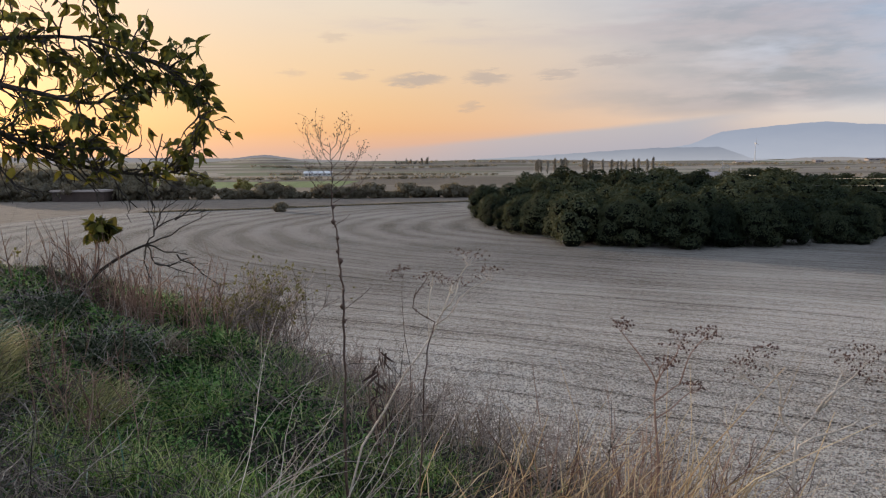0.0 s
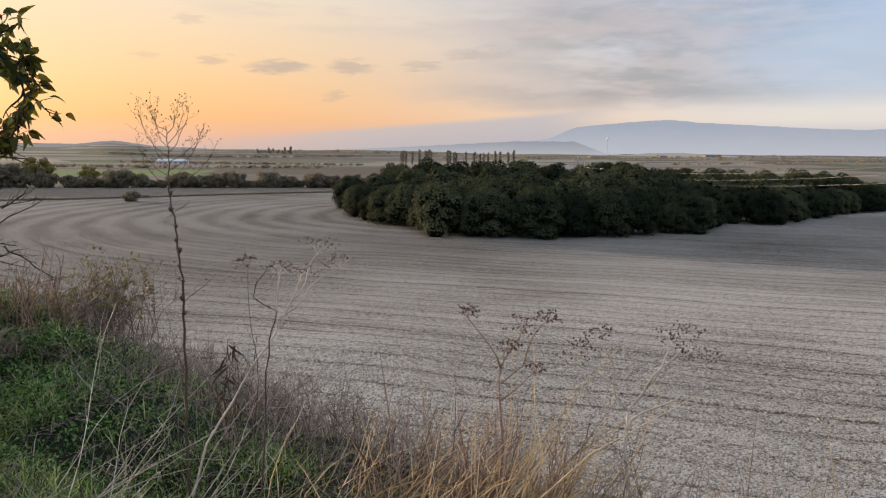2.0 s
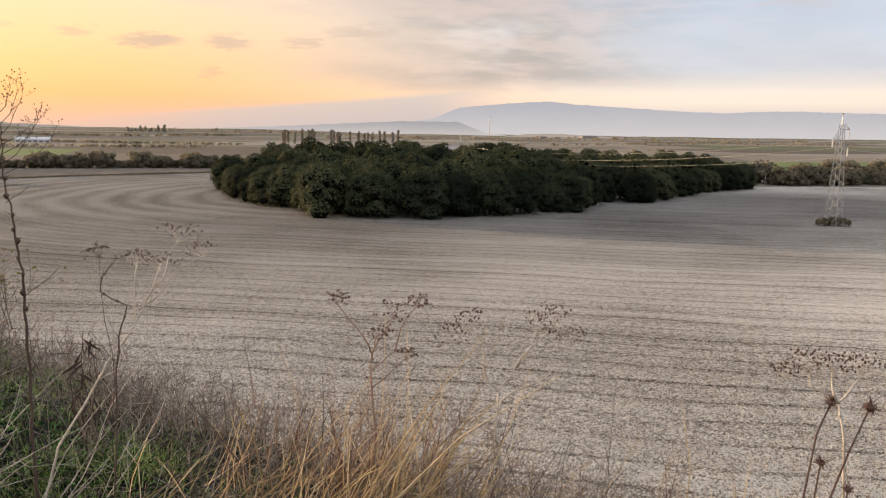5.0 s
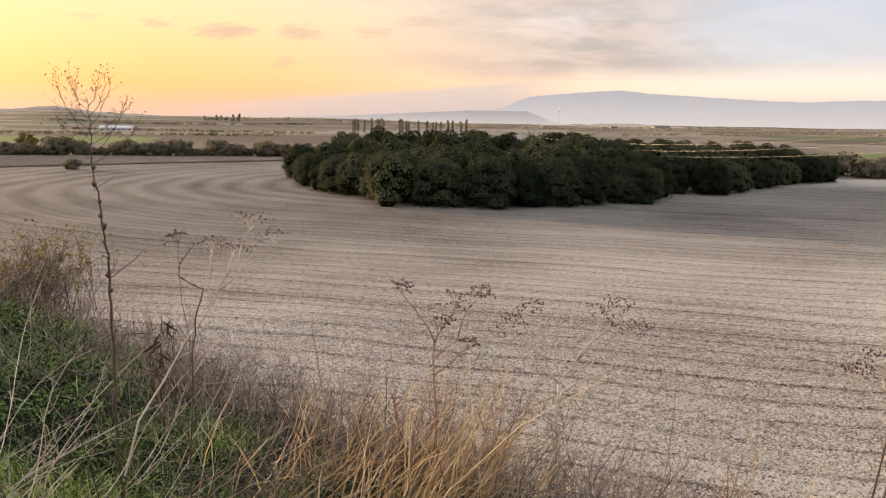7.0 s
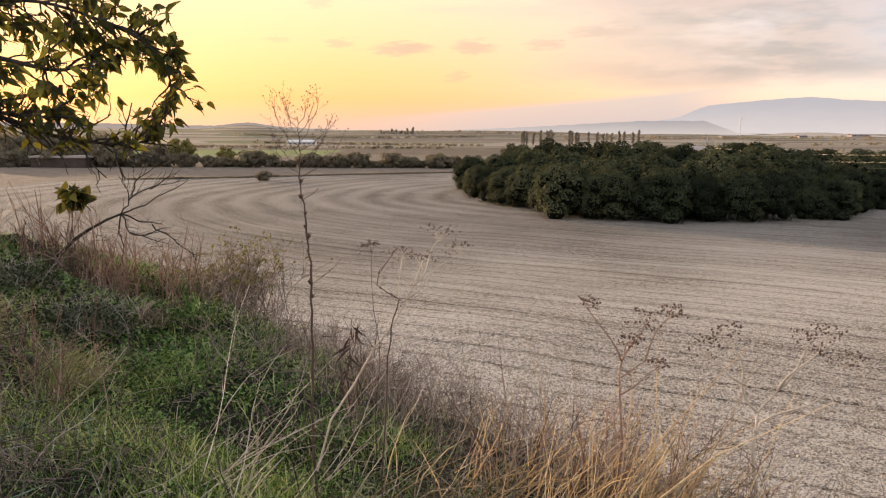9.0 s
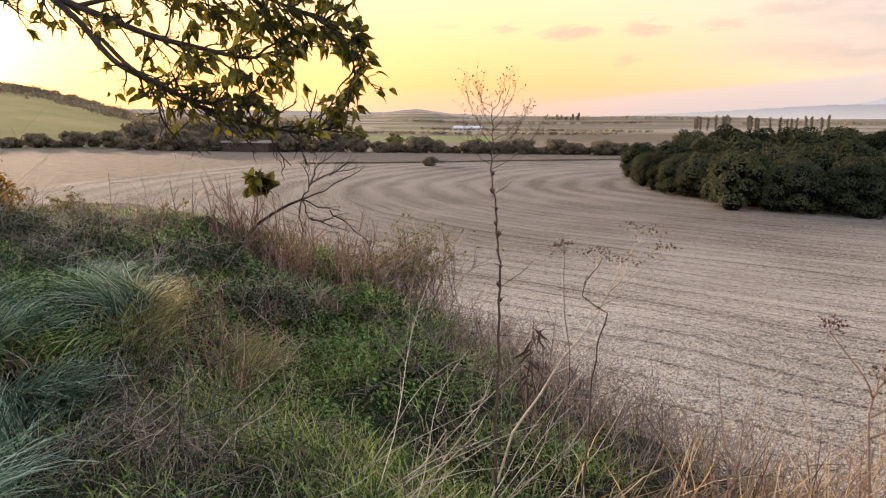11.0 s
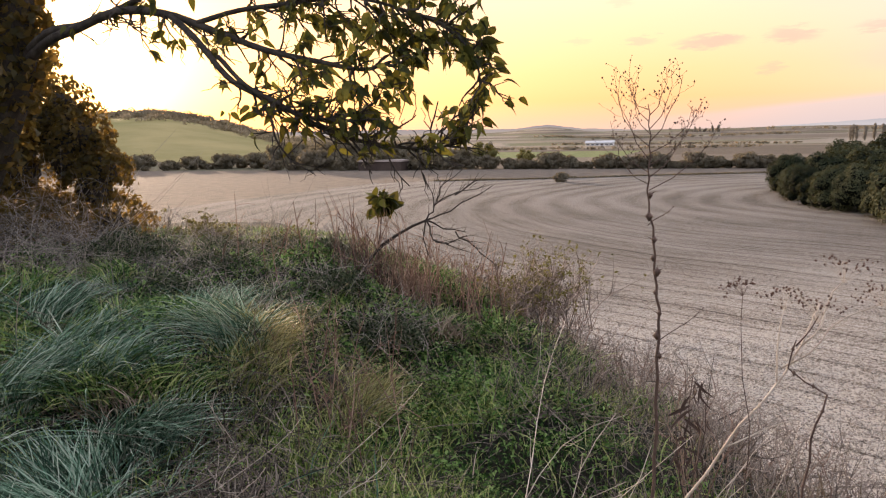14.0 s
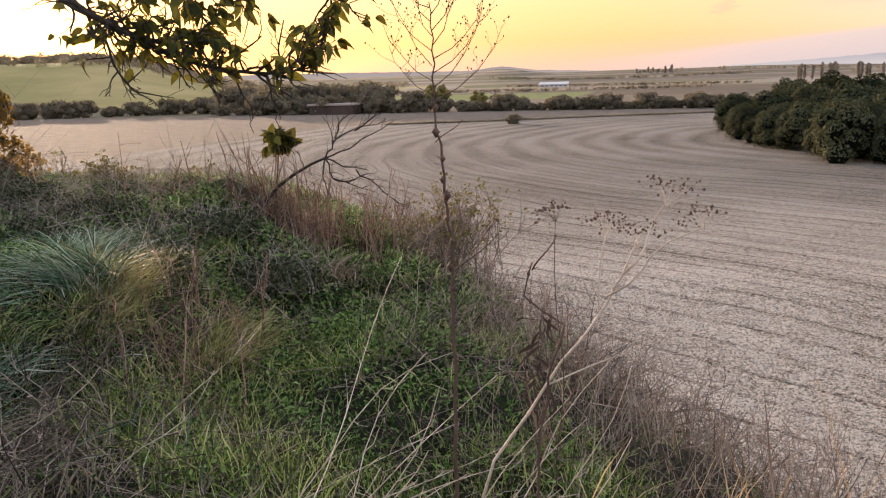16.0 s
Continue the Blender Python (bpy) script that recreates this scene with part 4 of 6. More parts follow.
stuff("verge", mesh_np("verge", vv, vq, [], M_HEDGE), "dark rough verge along the field edge", "verge")

# loose clods on the nearest part of the field
def build_clods():
    r = np.random.default_rng(12)
    n = 150000
    dist = 15 + 34 * r.random(n) ** 0.8
    az = np.radians(r.uniform(-32, 62, n))
    x, y = dist * np.sin(az), dist * np.cos(az)
    keep = bank_height(x, y) < 0.0
    x, y = x[keep], y[keep]
    n = len(x)
    sz = 0.014 + 0.036 * r.random(n) ** 1.8
    base = np.array([(1, 0, 0), (0, 1, 0), (-1, 0, 0), (0, -1, 0), (0, 0, 0.8), (0.3, 0.2, -0.5)], float)
    v = base[None] * (0.6 + 0.7 * r.random((n, 6, 1))) * sz[:, None, None] + (0.35 * sz)[:, None, None] * r.normal(size=(n, 6, 3))
    v = v + np.stack([x, y, sz * 0.25 - 0.02], 1)[:, None]
    tri = np.array([(0, 1, 4), (1, 2, 4), (2, 3, 4), (3, 0, 4), (1, 0, 5), (2, 1, 5), (3, 2, 5), (0, 3, 5)])
    t = (np.arange(n)[:, None, None] * 6 + tri[None]).reshape(-1, 3)
    stuff("soil_clods", mesh_np("soil_clods", v.reshape(-1, 3), [], t, M_CLOD), "pale dry clods strewn over the tilled soil", "soil")


build_clods()

# ---- growth on the bank ----
def on_bank(s, w):
    s, w = np.asarray(s), np.asarray(w)
    return s * AXIS[0] + w * CROSS[0], s * AXIS[1] + w * CROSS[1]


def blades(x, y, h, width, bend, az, mat, name, z0=None, seed=0, sway=0.25):
    """Grass: every blade three curved, tapering pieces."""
    n = len(x)
    r = np.random.default_rng(seed + 900)
    z = (bank_height(x, y) if z0 is None else z0) - 0.02
    t = np.array([0, 0.4, 0.75, 1.0])
    dx, dy = np.sin(az), np.cos(az)
    out = h[:, None] * bend[:, None] * t ** 1.8
    up = h[:, None] * (t - 0.42 * bend[:, None] * t ** 2)
    tw = az + np.pi / 2 + r.normal(size=n) * 0.8
    side = np.stack([np.sin(tw), np.cos(tw), r.normal(size=n) * 0.3], 1)
    cx = x[:, None] + dx[:, None] * out + sway * h[:, None] * 0.15 * np.sin(3 * t + tw[:, None])
    cy = y[:, None] + dy[:, None] * out
    c = np.stack([cx, cy, z[:, None] + np.maximum(up, 0.01)], -1)
    wd = width[:, None] * np.array([0.9, 1.0, 0.65, 0.0]) * 0.5
    left, right = c - side[:, None] * wd[..., None], c + side[:, None] * wd[..., None]
    v = np.concatenate([np.stack([left[:, :3], right[:, :3]], 2).reshape(n, 6, 3), c[:, 3:4]], 1)
    k = np.arange(n)[:, None] * 7
    quads = np.concatenate([k + np.array([[0, 1, 3, 2]]), k + np.array([[2, 3, 5, 4]])])
    tris = k + np.array([[4, 5, 6]])
    return mesh_np(name, v.reshape(-1, 3), quads, tris, mat)


def stems(p, way, length, radius, curve, name, mat, seed=0, forks=0, fork_len=0.4, keep=None):
    """Thin three-sided stems that bow over; forks side shoots on each."""
    r = np.random.default_rng(seed)
    n = len(p)
    t = np.array([0, 0.33, 0.67, 1.0])
    way = way / np.linalg.norm(way, axis=1)[:, None]
    bow = r.normal(size=(n, 3)) * curve[:, None]
    bow[:, 2] -= np.abs(curve) * 0.9
    c = p[:, None] + way[:, None] * (length[:, None] * t)[..., None] + bow[:, None] * (length[:, None] * t ** 2)[..., None]
    if forks:
        k = r.integers(0, n, n * forks)
        f = r.uniform(0.35, 0.95, n * forks)
        i = np.minimum((f * 3).astype(int), 2)
        g2 = (f * 3 - i)[:, None]
        start = c[k, i] * (1 - g2) + c[k, i + 1] * g2
        w2 = way[k] + 0.75 * r.normal(size=(n * forks, 3))
        w2 /= np.linalg.norm(w2, axis=1)[:, None]
        l2 = length[k] * fork_len * r.uniform(0.4, 1.1, n * forks)
        b2 = r.normal(size=(n * forks, 3)) * 0.25
        c2 = start[:, None] + w2[:, None] * (l2[:, None] * t)[..., None] + b2[:, None] * (l2[:, None] * t ** 2)[..., None]
        c, radius = np.concatenate([c, c2]), np.concatenate([radius, radius[k] * 0.6])
        n = len(c)
    if keep is not None:
        keep.append(c[:, 3])
    d = c[:, 3] - c[:, 0]
    d /= np.linalg.norm(d, axis=1)[:, None] + 1e-9
    a = np.cross(d, r.normal(size=(n, 3)))
    a /= np.linalg.norm(a, axis=1)[:, None] + 1e-9
    b = np.cross(d, a)
    taper = np.array([1.0, 0.85, 0.65, 0.35])
    ring = [np.cos(q) * a + np.sin(q) * b for q in (0, 2.094, 4.189)]
    v = np.stack([c + (radius[:, None] * taper)[..., None] * q[:, None] for q in ring], 2).reshape(n, 12, 3)
    k = np.arange(n)[:, None] * 12
    quads = np.concatenate([k + np.array([[3 * i + j, 3 * i + (j + 1) % 3, 3 * i + 3 + (j + 1) % 3, 3 * i + 3 + j]]) for i in range(3) for j in range(3)])
    return mesh_np(name, v.reshape(-1, 3), quads, [], mat)


def scatter(n, s0, s1, w0, w1, seed, near=None, patch=None):
    """Random spots on the bank, denser where patch (a function) is high."""
    r = np.random.default_rng(seed)
    s, w = r.uniform(s0, s1, n * 3), r.uniform(w0, w1, n * 3)
    x, y = on_bank(s, w)
    keep = np.ones(n * 3, bool) if patch is None else r.random(n * 3) < patch(x, y, s, w)
    if near:
        keep &= r.random(n * 3) < 1 / (1 + (np.hypot(x, y - 1) / near) ** 1.6)
    x, y, s, w = x[keep][:n], y[keep][:n], s[keep][:n], w[keep][:n]
    return x, y, s, w, np.random.default_rng(seed + 1)


def build_grass():
    # long pale-green grass, fallen over in swathes
    x, y, s, w, r = scatter(15000, -6.0, 7.5, -8.5, 0.9, 21, 5.0, lambda x, y, s, w: (0.05 + 0.95 * (wobble(x, y, 0.55, 3) > 0.05)) * np.where((w > -0.6) & (s > 1.5), 0.06, 1.0))
    n = len(x)
    swirl = 2.6 * wobble(x, y, 0.8, 6) + 1.6
    me = blades(x, y, (0.22 + 0.32 * r.random(n)) * (0.75 + 0.5 * wobble(x, y, 0.6, 3)), 0.005 + 0.007 * r.random(n), 0.8 + 0.8 * r.random(n), swirl + r.normal(size=n) * 0.5, M_BLUE, "long_grass", seed=1)
    stuff("long_grass", me, "long pale green grass lying in swathes on the bank", "grass")
    # short fresh green grass
    x, y, s, w, r = scatter(52000, -6, 22, -9, 4.0, 23, 8.0, lambda x, y, s, w: (0.22 + 0.78 * (wobble(x, y, 0.8, 8) > np.where(w > 2.2, -0.2, -0.05))) * (1 - 0.8 * smooth01(w + 0.35 * wobble(x, y, 0.5, 31), 2.4, 3.2)))
    n = len(x)
    me = blades(x, y, (0.07 + 0.20 * r.random(n) ** 1.5) * (1 + 0.5 * wobble(x, y, 0.5, 4)), 0.006 + 0.007 * r.random(n), 0.4 + 0.9 * r.random(n), r.uniform(0, 6.28, n), M_GRASS, "green_grass", seed=2)
    stuff("green_grass", me, "short fresh green grass between dead stems on the bank", "grass")
    # fresh upright grass in the lap of the bank
    x, y, s, w, r = scatter(26000, 0.8, 9.5, -2.5, 3.0, 28, 6.0, lambda x, y, s, w: 0.12 + 0.88 * (wobble(x, y, 0.6, 18) > -0.12))
    n = len(x)
    me = blades(x, y, (0.12 + 0.22 * r.random(n) ** 1.3) * (1 + 0.4 * wobble(x, y, 0.5, 7)), 0.0045 + 0.005 * r.random(n), 0.25 + 0.8 * r.random(n), r.uniform(0, 6.28, n), M_FRESH, "fresh_grass", seed=5)
    stuff("fresh_grass", me, "fresh yellow-green grass standing among dead stems", "grass")
    # dry pinkish grass along the crest and far down the slope
    x, y, s, w, r = scatter(25000, -7, 22, 1.0, 9.0, 25, 9.0, lambda x, y, s, w: np.exp(-((w - crest(s) - 0.1) / np.where(w < crest(s) + 0.1, 0.9, 2.4)) ** 2) * (0.3 + 0.7 * (wobble(x, y, 0.5, 9) > -0.25)) * (1 - 0.8 * smooth01(s, 7, 10)) + 0.01)
    n = len(x)
    me = blades(x, y, 0.16 + 0.40 * r.random(n) ** 1.6, 0.004 + 0.006 * r.random(n), 0.15 + 0.85 * r.random(n), 1.2 + r.normal(size=n) * 1.3, M_DRY, "dry_grass", seed=3)
    stuff("dry_grass", me, "dry pinkish-brown grass along the edge of the bank", "grass")
    # coarser growth at the far end of the bank
    x, y, s, w, r = scatter(26000, 9, 34, -11, 4.5, 26, 0, lambda x, y, s, w: 1 / (1 + (s / 16) ** 3) * (w < crest(s) + 1.0))
    n = len(x)
    me = blades(x, y, 0.10 + 0.22 * r.random(n), 0.012 + 0.014 * r.random(n), 0.5 + 0.8 * r.random(n), r.uniform(0, 6.28, n), M_GRASS, "rough_grass", seed=14)
    stuff("rough_grass", me, "rough mixed grass along the far bank", "grass")
    me = blades(x[::6] + 0.1, y[::6] + 0.07, 0.15 + 0.25 * r.random(n)[::6], 0.008 + 0.008 * r.random(n)[::6], 0.3 + 0.9 * r.random(n)[::6], r.uniform(0, 6.28, n)[::6], M_DRY, "rough_dry_grass", seed=15)
    stuff("rough_dry_grass", me, "dry brown grass along the far bank", "grass")
    # yellowed patches
    x, y, s, w, r = scatter(15000, 2, 20, -9, 3.4, 27, 9.0, lambda x, y, s, w: (wobble(x, y, 0.7, 12) > 0.12) * 0.9 + 0.08)
    n = len(x)
    me = blades(x, y, 0.12 + 0.26 * r.random(n), 0.0035 + 0.005 * r.random(n), 0.5 + 0.9 * r.random(n), r.uniform(0, 6.28, n), M_DRY, "withered_grass", seed=4)
    stuff("withered_grass", me, "withered yellow-brown grass in patches", "grass")


def build_tussocks():
    """Single tussocks of long grass, blades falling away all round."""
    q = np.random.default_rng(29)
    spots = [(-4.7, 5.2), (-3.9, 4.3), (-4.2, 6.3), (-5.3, 7.2), (-6.4, 6.3), (-7.0, 6.0), (-3.4, 3.3), (-5.3, 5.6), (-4.5, 3.6), (-3.7, 2.9), (-5.1, 4.9), (-3.6, 3.9), (-4.1, 5.0)]
    for i, (cx, cy) in enumerate(spots):
        n = 700
        z = float(bank_height(cx, cy))
        t = thing("grass_tussock", (cx, cy, z), "long pale grass tussock with blades falling all round", "grass tussock", "grass tussocks")
        a = q.uniform(0, 6.28, n)
        d = 0.26 * np.sqrt(q.random(n))
        x, y = d * np.sin(a), d * np.cos(a)
        lie = q.uniform(0, 6.28)
        me = blades(x, y, 0.30 + 0.42 * q.random(n), 0.005 + 0.007 * q.random(n), 0.55 + 0.8 * q.random(n), np.where(q.random(n) < 0.8, lie + q.normal(size=n) * 0.45, a), M_BLUE, "foliage", 0.05 - 0.3 * d, 300 + i)
        tagged(part("foliage", me, t), kind="stuff")
    # greener, coarser tufts further along the bank
    x, y, s, w, r = scatter(84, 6.5, 20, -6.0, 3.2, 61)
    for i in range(len(x)):
        n = 260
        t = thing("grass_tussock", (x[i], y[i], float(bank_height(x[i], y[i]))), "green grass tuft standing above the dead growth", "grass tussock", "grass tussocks")
        a, d = q.uniform(0, 6.28, n), 0.34 * np.sqrt(q.random(n))
        lie = q.uniform(0, 6.28)
        me = blades(d * np.sin(a), d * np.cos(a), 0.14 + 0.24 * q.random(n), 0.007 + 0.008 * q.random(n), 0.5 + 0.9 * q.random(n), np.where(q.random(n) < 0.6, lie + q.normal(size=n) * 0.6, a), M_GRASS if i % 5 else M_DRY, "foliage", 0.12 - 0.3 * d, 400 + i)
        tagged(part("foliage", me, t), kind="stuff")


def build_herbs():
    x, y, s, w, r = scatter(110000, 0.5, 18, -6.5, 4.1, 33, 7.5, lambda x, y, s, w: ((wobble(x, y, 0.75, 8) > np.where(w > 1.0, -0.35, -0.12)) * 0.78 + 0.22) * (1 - 0.93 * smooth01(w + 0.35 * wobble(x, y, 0.5, 31), 2.3, 3.0)))
    n = len(x)
    pos = np.stack([x, y, bank_height(x, y) + 0.02 + (0.16 + 0.10 * wobble(x, y, 0.22, 17)) * r.random(n) ** 1.3], 1)
    nn = r.normal(size=(n, 3)) * 0.6 + np.array([0, 0, 1.0])
    nn /= np.linalg.norm(nn, axis=1)[:, None]
    t = np.cross(nn, r.normal(size=(n, 3)))
    t /= np.linalg.norm(t, axis=1)[:, None]
    b = np.cross(nn, t)
    sz = (0.008 + 0.016 * r.random((n, 1))) * np.clip(np.hypot(x, y - 1) / 4.5, 0.8, 2.0)[:, None]
    fold = nn * sz * 0.35
    v = np.stack([pos - t * sz, pos - b * sz * 0.45 + fold, pos + t * sz * 1.2 - fold, pos + b * sz * 0.45 + fold], 1).reshape(-1, 3)
    k = np.arange(n)[:, None] * 4
    me = mesh_np("herbs", v, [], np.concatenate([k + np.array([[0, 1, 2]]), k + np.array([[0, 2, 3]])]), M_HERB)
    stuff("low_herbs", me, "bright green low herbs carpeting the bank", "herbs")


def build_dead_stems():
    # tangled grey stems
    x, y, s, w, r = scatter(4800, 1.0, 17, -3.5, 4.4, 41, 7.0, lambda x, y, s, w: (0.22 + 0.78 * smooth01(w, 0.2, 2.8)) * (1 - 0.75 * smooth01(s, 7, 10)) * (0.12 + 0.88 * (wobble(x, y, 0.5, 14) > -0.05)))
    n = len(x)
    p = np.stack([x, y, bank_height(x, y) - 0.03], 1)
    way = np.stack([r.normal(size=n) * 0.8 + 0.25, r.normal(size=n) * 0.8, 0.25 + 0.8 * r.random(n)], 1)
    me = stems(p, way, 0.3 + 0.55 * r.random(n), (0.0020 + 0.0028 * r.random(n)) * np.clip(np.hypot(x, y) / 5, 1, 3), 0.15 + 0.3 * r.random(n), "grey_stems", M_LITTER, 5, 3, 0.5)
    stuff("tangled_stems", me, "tangle of grey dead weed stems over the bank", "dead stems")
    # short dead stems lying about everywhere
    x, y, s, w, r = scatter(11000, 0.5, 16, -6.0, 4.6, 47, 6.0, lambda x, y, s, w: 0.25 + 0.75 * (wobble(x, y, 0.4, 21) > 0.0))
    n = len(x)
    p = np.stack([x, y, bank_height(x, y) + 0.02 + 0.12 * r.random(n)], 1)
    way = np.stack([r.normal(size=n), r.normal(size=n), 0.12 + 0.3 * r.normal(size=n)], 1)
    me = stems(p, way, 0.14 + 0.34 * r.random(n), (0.0012 + 0.0020 * r.random(n)) * np.clip(np.hypot(x, y) / 5, 1, 3), 0.1 + 0.3 * r.random(n), "stem_litter", M_LITTER, 15)
    stuff("stem_litter", me, "short grey dead stems lying through the herbs", "dead stems")
    # upright brown stems along the crest
    x, y, s, w, r = scatter(520, -4, 20, 1.8, 5.2, 43, 9.0, lambda x, y, s, w: np.exp(-((w - crest(s) + 0.05) / 0.6) ** 2))
    n = len(x)
    p = np.stack([x, y, bank_height(x, y) - 0.03], 1)
    way = np.stack([r.normal(size=n) * 0.25 + 0.05, r.normal(size=n) * 0.25, np.ones(n)], 1)
    me = stems(p, way, 0.3 + 0.5 * r.random(n), (0.002 + 0.0028 * r.random(n)) * np.clip(np.hypot(x, y) / 5, 1, 3), 0.05 + 0.15 * r.random(n), "brown_stems", M_RED, 6, 4, 0.42)
    stuff("upright_stems", me, "upright reddish-brown dead stems along the crest", "dead stems")
    # pinkish dead weeds that fringe the edge
    x, y, s, w, r = scatter(2300, -1.0, 16, 1.8, 7.5, 45, 9.0, lambda x, y, s, w: np.exp(-((w - crest(s) + 0.1) / np.where(w < crest(s) - 0.1, 0.8, 1.5)) ** 2) * (1 - 0.7 * smooth01(s, 8, 10)))
    n = len(x)
    p = np.stack([x, y, bank_height(x, y) - 0.03], 1)
    way = np.stack([r.normal(size=n) * 0.3, r.normal(size=n) * 0.3, np.ones(n)], 1)
    me = stems(p, way, 0.4 + 0.4 * r.random(n), (0.0018 + 0.0018 * r.random(n)) * np.clip(np.hypot(x, y) / 5, 1, 3), 0.05 + 0.15 * r.random(n), "pink_weeds", M_PINK, 8, 7, 0.4)
    stuff("fringe_weeds", me, "pale pinkish dead weeds fringing the edge of the bank", "dead stems")
    # red-brown stems standing in clumps
    spots = [(-3.72, 7.1, 0.25, 14), (-3.3, 6.7, 0.3, 9), (-4.9, 10.45, 0.22, 44), (-4.25, 10.5, 0.32, 46), (-5.6, 10.2, 0.4, 6), (-3.6, 10.3, 0.3, 18), (-0.51, 5.95, 0.06, 12), (-2.75, 5.6, 0.16, 14), (-2.4, 5.4, 0.2, 4), (-3.2, 6.2, 0.3, 4), (2.55, 3.15, 0.07, 14), (1.15, 4.25, 0.22, 34), (0.8, 4.4, 0.25, 20), (1.65, 4.3, 0.3, 14), (-6.2, 9.6, 0.5, 5)]
    r = np.random.default_rng(51)
    p = np.concatenate([np.stack([cx + r.normal(size=k) * sp, cy + r.normal(size=k) * sp * 0.6], 1) for cx, cy, sp, k in spots])
    p = np.column_stack([p, bank_height(p[:, 0], p[:, 1]) - 0.03])
    n = len(p)
    way = np.column_stack([r.normal(size=n) * 0.16, r.normal(size=n) * 0.16, np.ones(n)])
    me = stems(p, way, (0.35 + 0.6 * r.random(n)) * np.where(p[:, 1] > 9, 1.4, 1.0), (0.003 + 0.0035 * r.random(n)) * np.clip(np.hypot(p[:, 0], p[:, 1]) / 6, 1, 2), 0.05 + 0.1 * r.random(n), "red_stems", M_RED, 7, 3, 0.35)
    stuff("dock_stems", me, "clumps of rust-red dead dock stems", "dead stems")


def build_golden_clump(cx, cy, rad, n, seed, lean=0.9):
    n = n // 3
    t = thing("dry_grass_clump", (cx, cy, float(bank_height(cx, cy))), "tall golden dry grass leaning over in a clump", "grass clump", "dry grass clumps")
    r = np.random.default_rng(seed)
    x, y = r.normal(size=n) * rad, r.normal(size=n) * rad * 0.8
    h = 0.35 + 0.65 * r.random(n)
    z = bank_height(cx + x, cy + y) - bank_height(cx, cy)
    tagged(part("foliage", blades(x, y, h, 0.005 + 0.005 * r.random(n), 0.35 + 0.7 * r.random(n), lean + r.normal(size=n) * 0.7, M_GOLD, "foliage", z, seed), t), kind="stuff")
    k = 2 * n // 3
    p = np.column_stack([x[:k] - 0.15, y[:k] - 0.15, z[:k]])
    way = np.column_stack([0.95 + 0.28 * r.normal(size=k), 0.42 + 0.25 * r.normal(size=k), np.ones(k)])
    ends = []
    tagged(part("dry_stalk", stems(p, way, 0.75 + 0.5 * r.random(k), 0.0032 + 0.0036 * r.random(k) ** 2, 0.15 + 0.2 * r.random(k), "dry_stalk", M_GOLD, seed + 1, 0, keep=ends), t), kind="stuff")


build_grass()
build_tussocks()
build_herbs()
build_dead_stems()
for i, (gx, gy, gr, gn, gl) in enumerate(((0.95, 4.05, 0.20, 100, 1.0), (1.25, 3.9, 0.20, 100, 1.2), (1.55, 4.25, 0.22, 60, 0.8), (0.6, 4.35, 0.25, 70, 0.7), (2.1, 3.9, 0.3, 50, 1.2), (2.75, 3.1, 0.3, 50, 1.0), (0.1, 4.6, 0.3, 50, 1.0), (0.85, 3.7, 0.2, 70, 0.9), (3.2, 2.3, 0.3, 40, 1.0))):
    build_golden_clump(gx, gy, gr, gn, 60 + 3 * i, gl)


# ---- weeds that stand out singly ----
def bend_between(a, b, q, sway=0.04, n=6):
    a, b = Vector(a), Vector(b)
    d = (b - a).length
    o1, o2 = Vector((q.normal(), q.normal(), q.normal() * 0.5)) * sway * d, Vector((q.normal(), q.normal(), q.normal() * 0.5)) * sway * d
    return [a.lerp(b, k / n) + o1 * math.sin(math.pi * k / n) + o2 * math.sin(2 * math.pi * k / n) for k in range(n + 1)]


def umbel(t, at, up, size, q, mat_stem, seed_size=0.006):
    """A flat-topped seed head: rays that end in small clusters of dark seeds."""
    rays, seeds = Shape(), Shape()
    up = Vector(up).normalized()
    side = up.orthogonal().normalized()
    for k in range(15):
        a, f = k * 2.4, math.sqrt((k + 0.5) / 15)
        d = (Matrix.Rotation(a, 3, up) @ side) * f * size + up * size * (1.0 - 0.45 * f * f + 0.18 * q.normal())
        tip = Vector(at) + d
        rays.tube([at, Vector(at) + d * 0.5 + up * size * 0.06, tip], 0.0009, 0.0006, 3, False)
        for j in range(3):
            e = tip + Vector((q.normal(), q.normal(), q.normal() * 0.6)) * size * 0.17
            rays.tube([tip, e], 0.0006, 0.0005, 3, False)
            seeds.seed(e, seed_size * (0.62 + 0.5 * q.random()), 1.1)
    u = part("umbel", rays.mesh("umbel", mat_stem), t, "spoked dry flower head")
    tagged(part("seed_cluster", seeds.mesh("seed_cluster", M_SEED), u, "dark dry seeds"), kind="stuff")


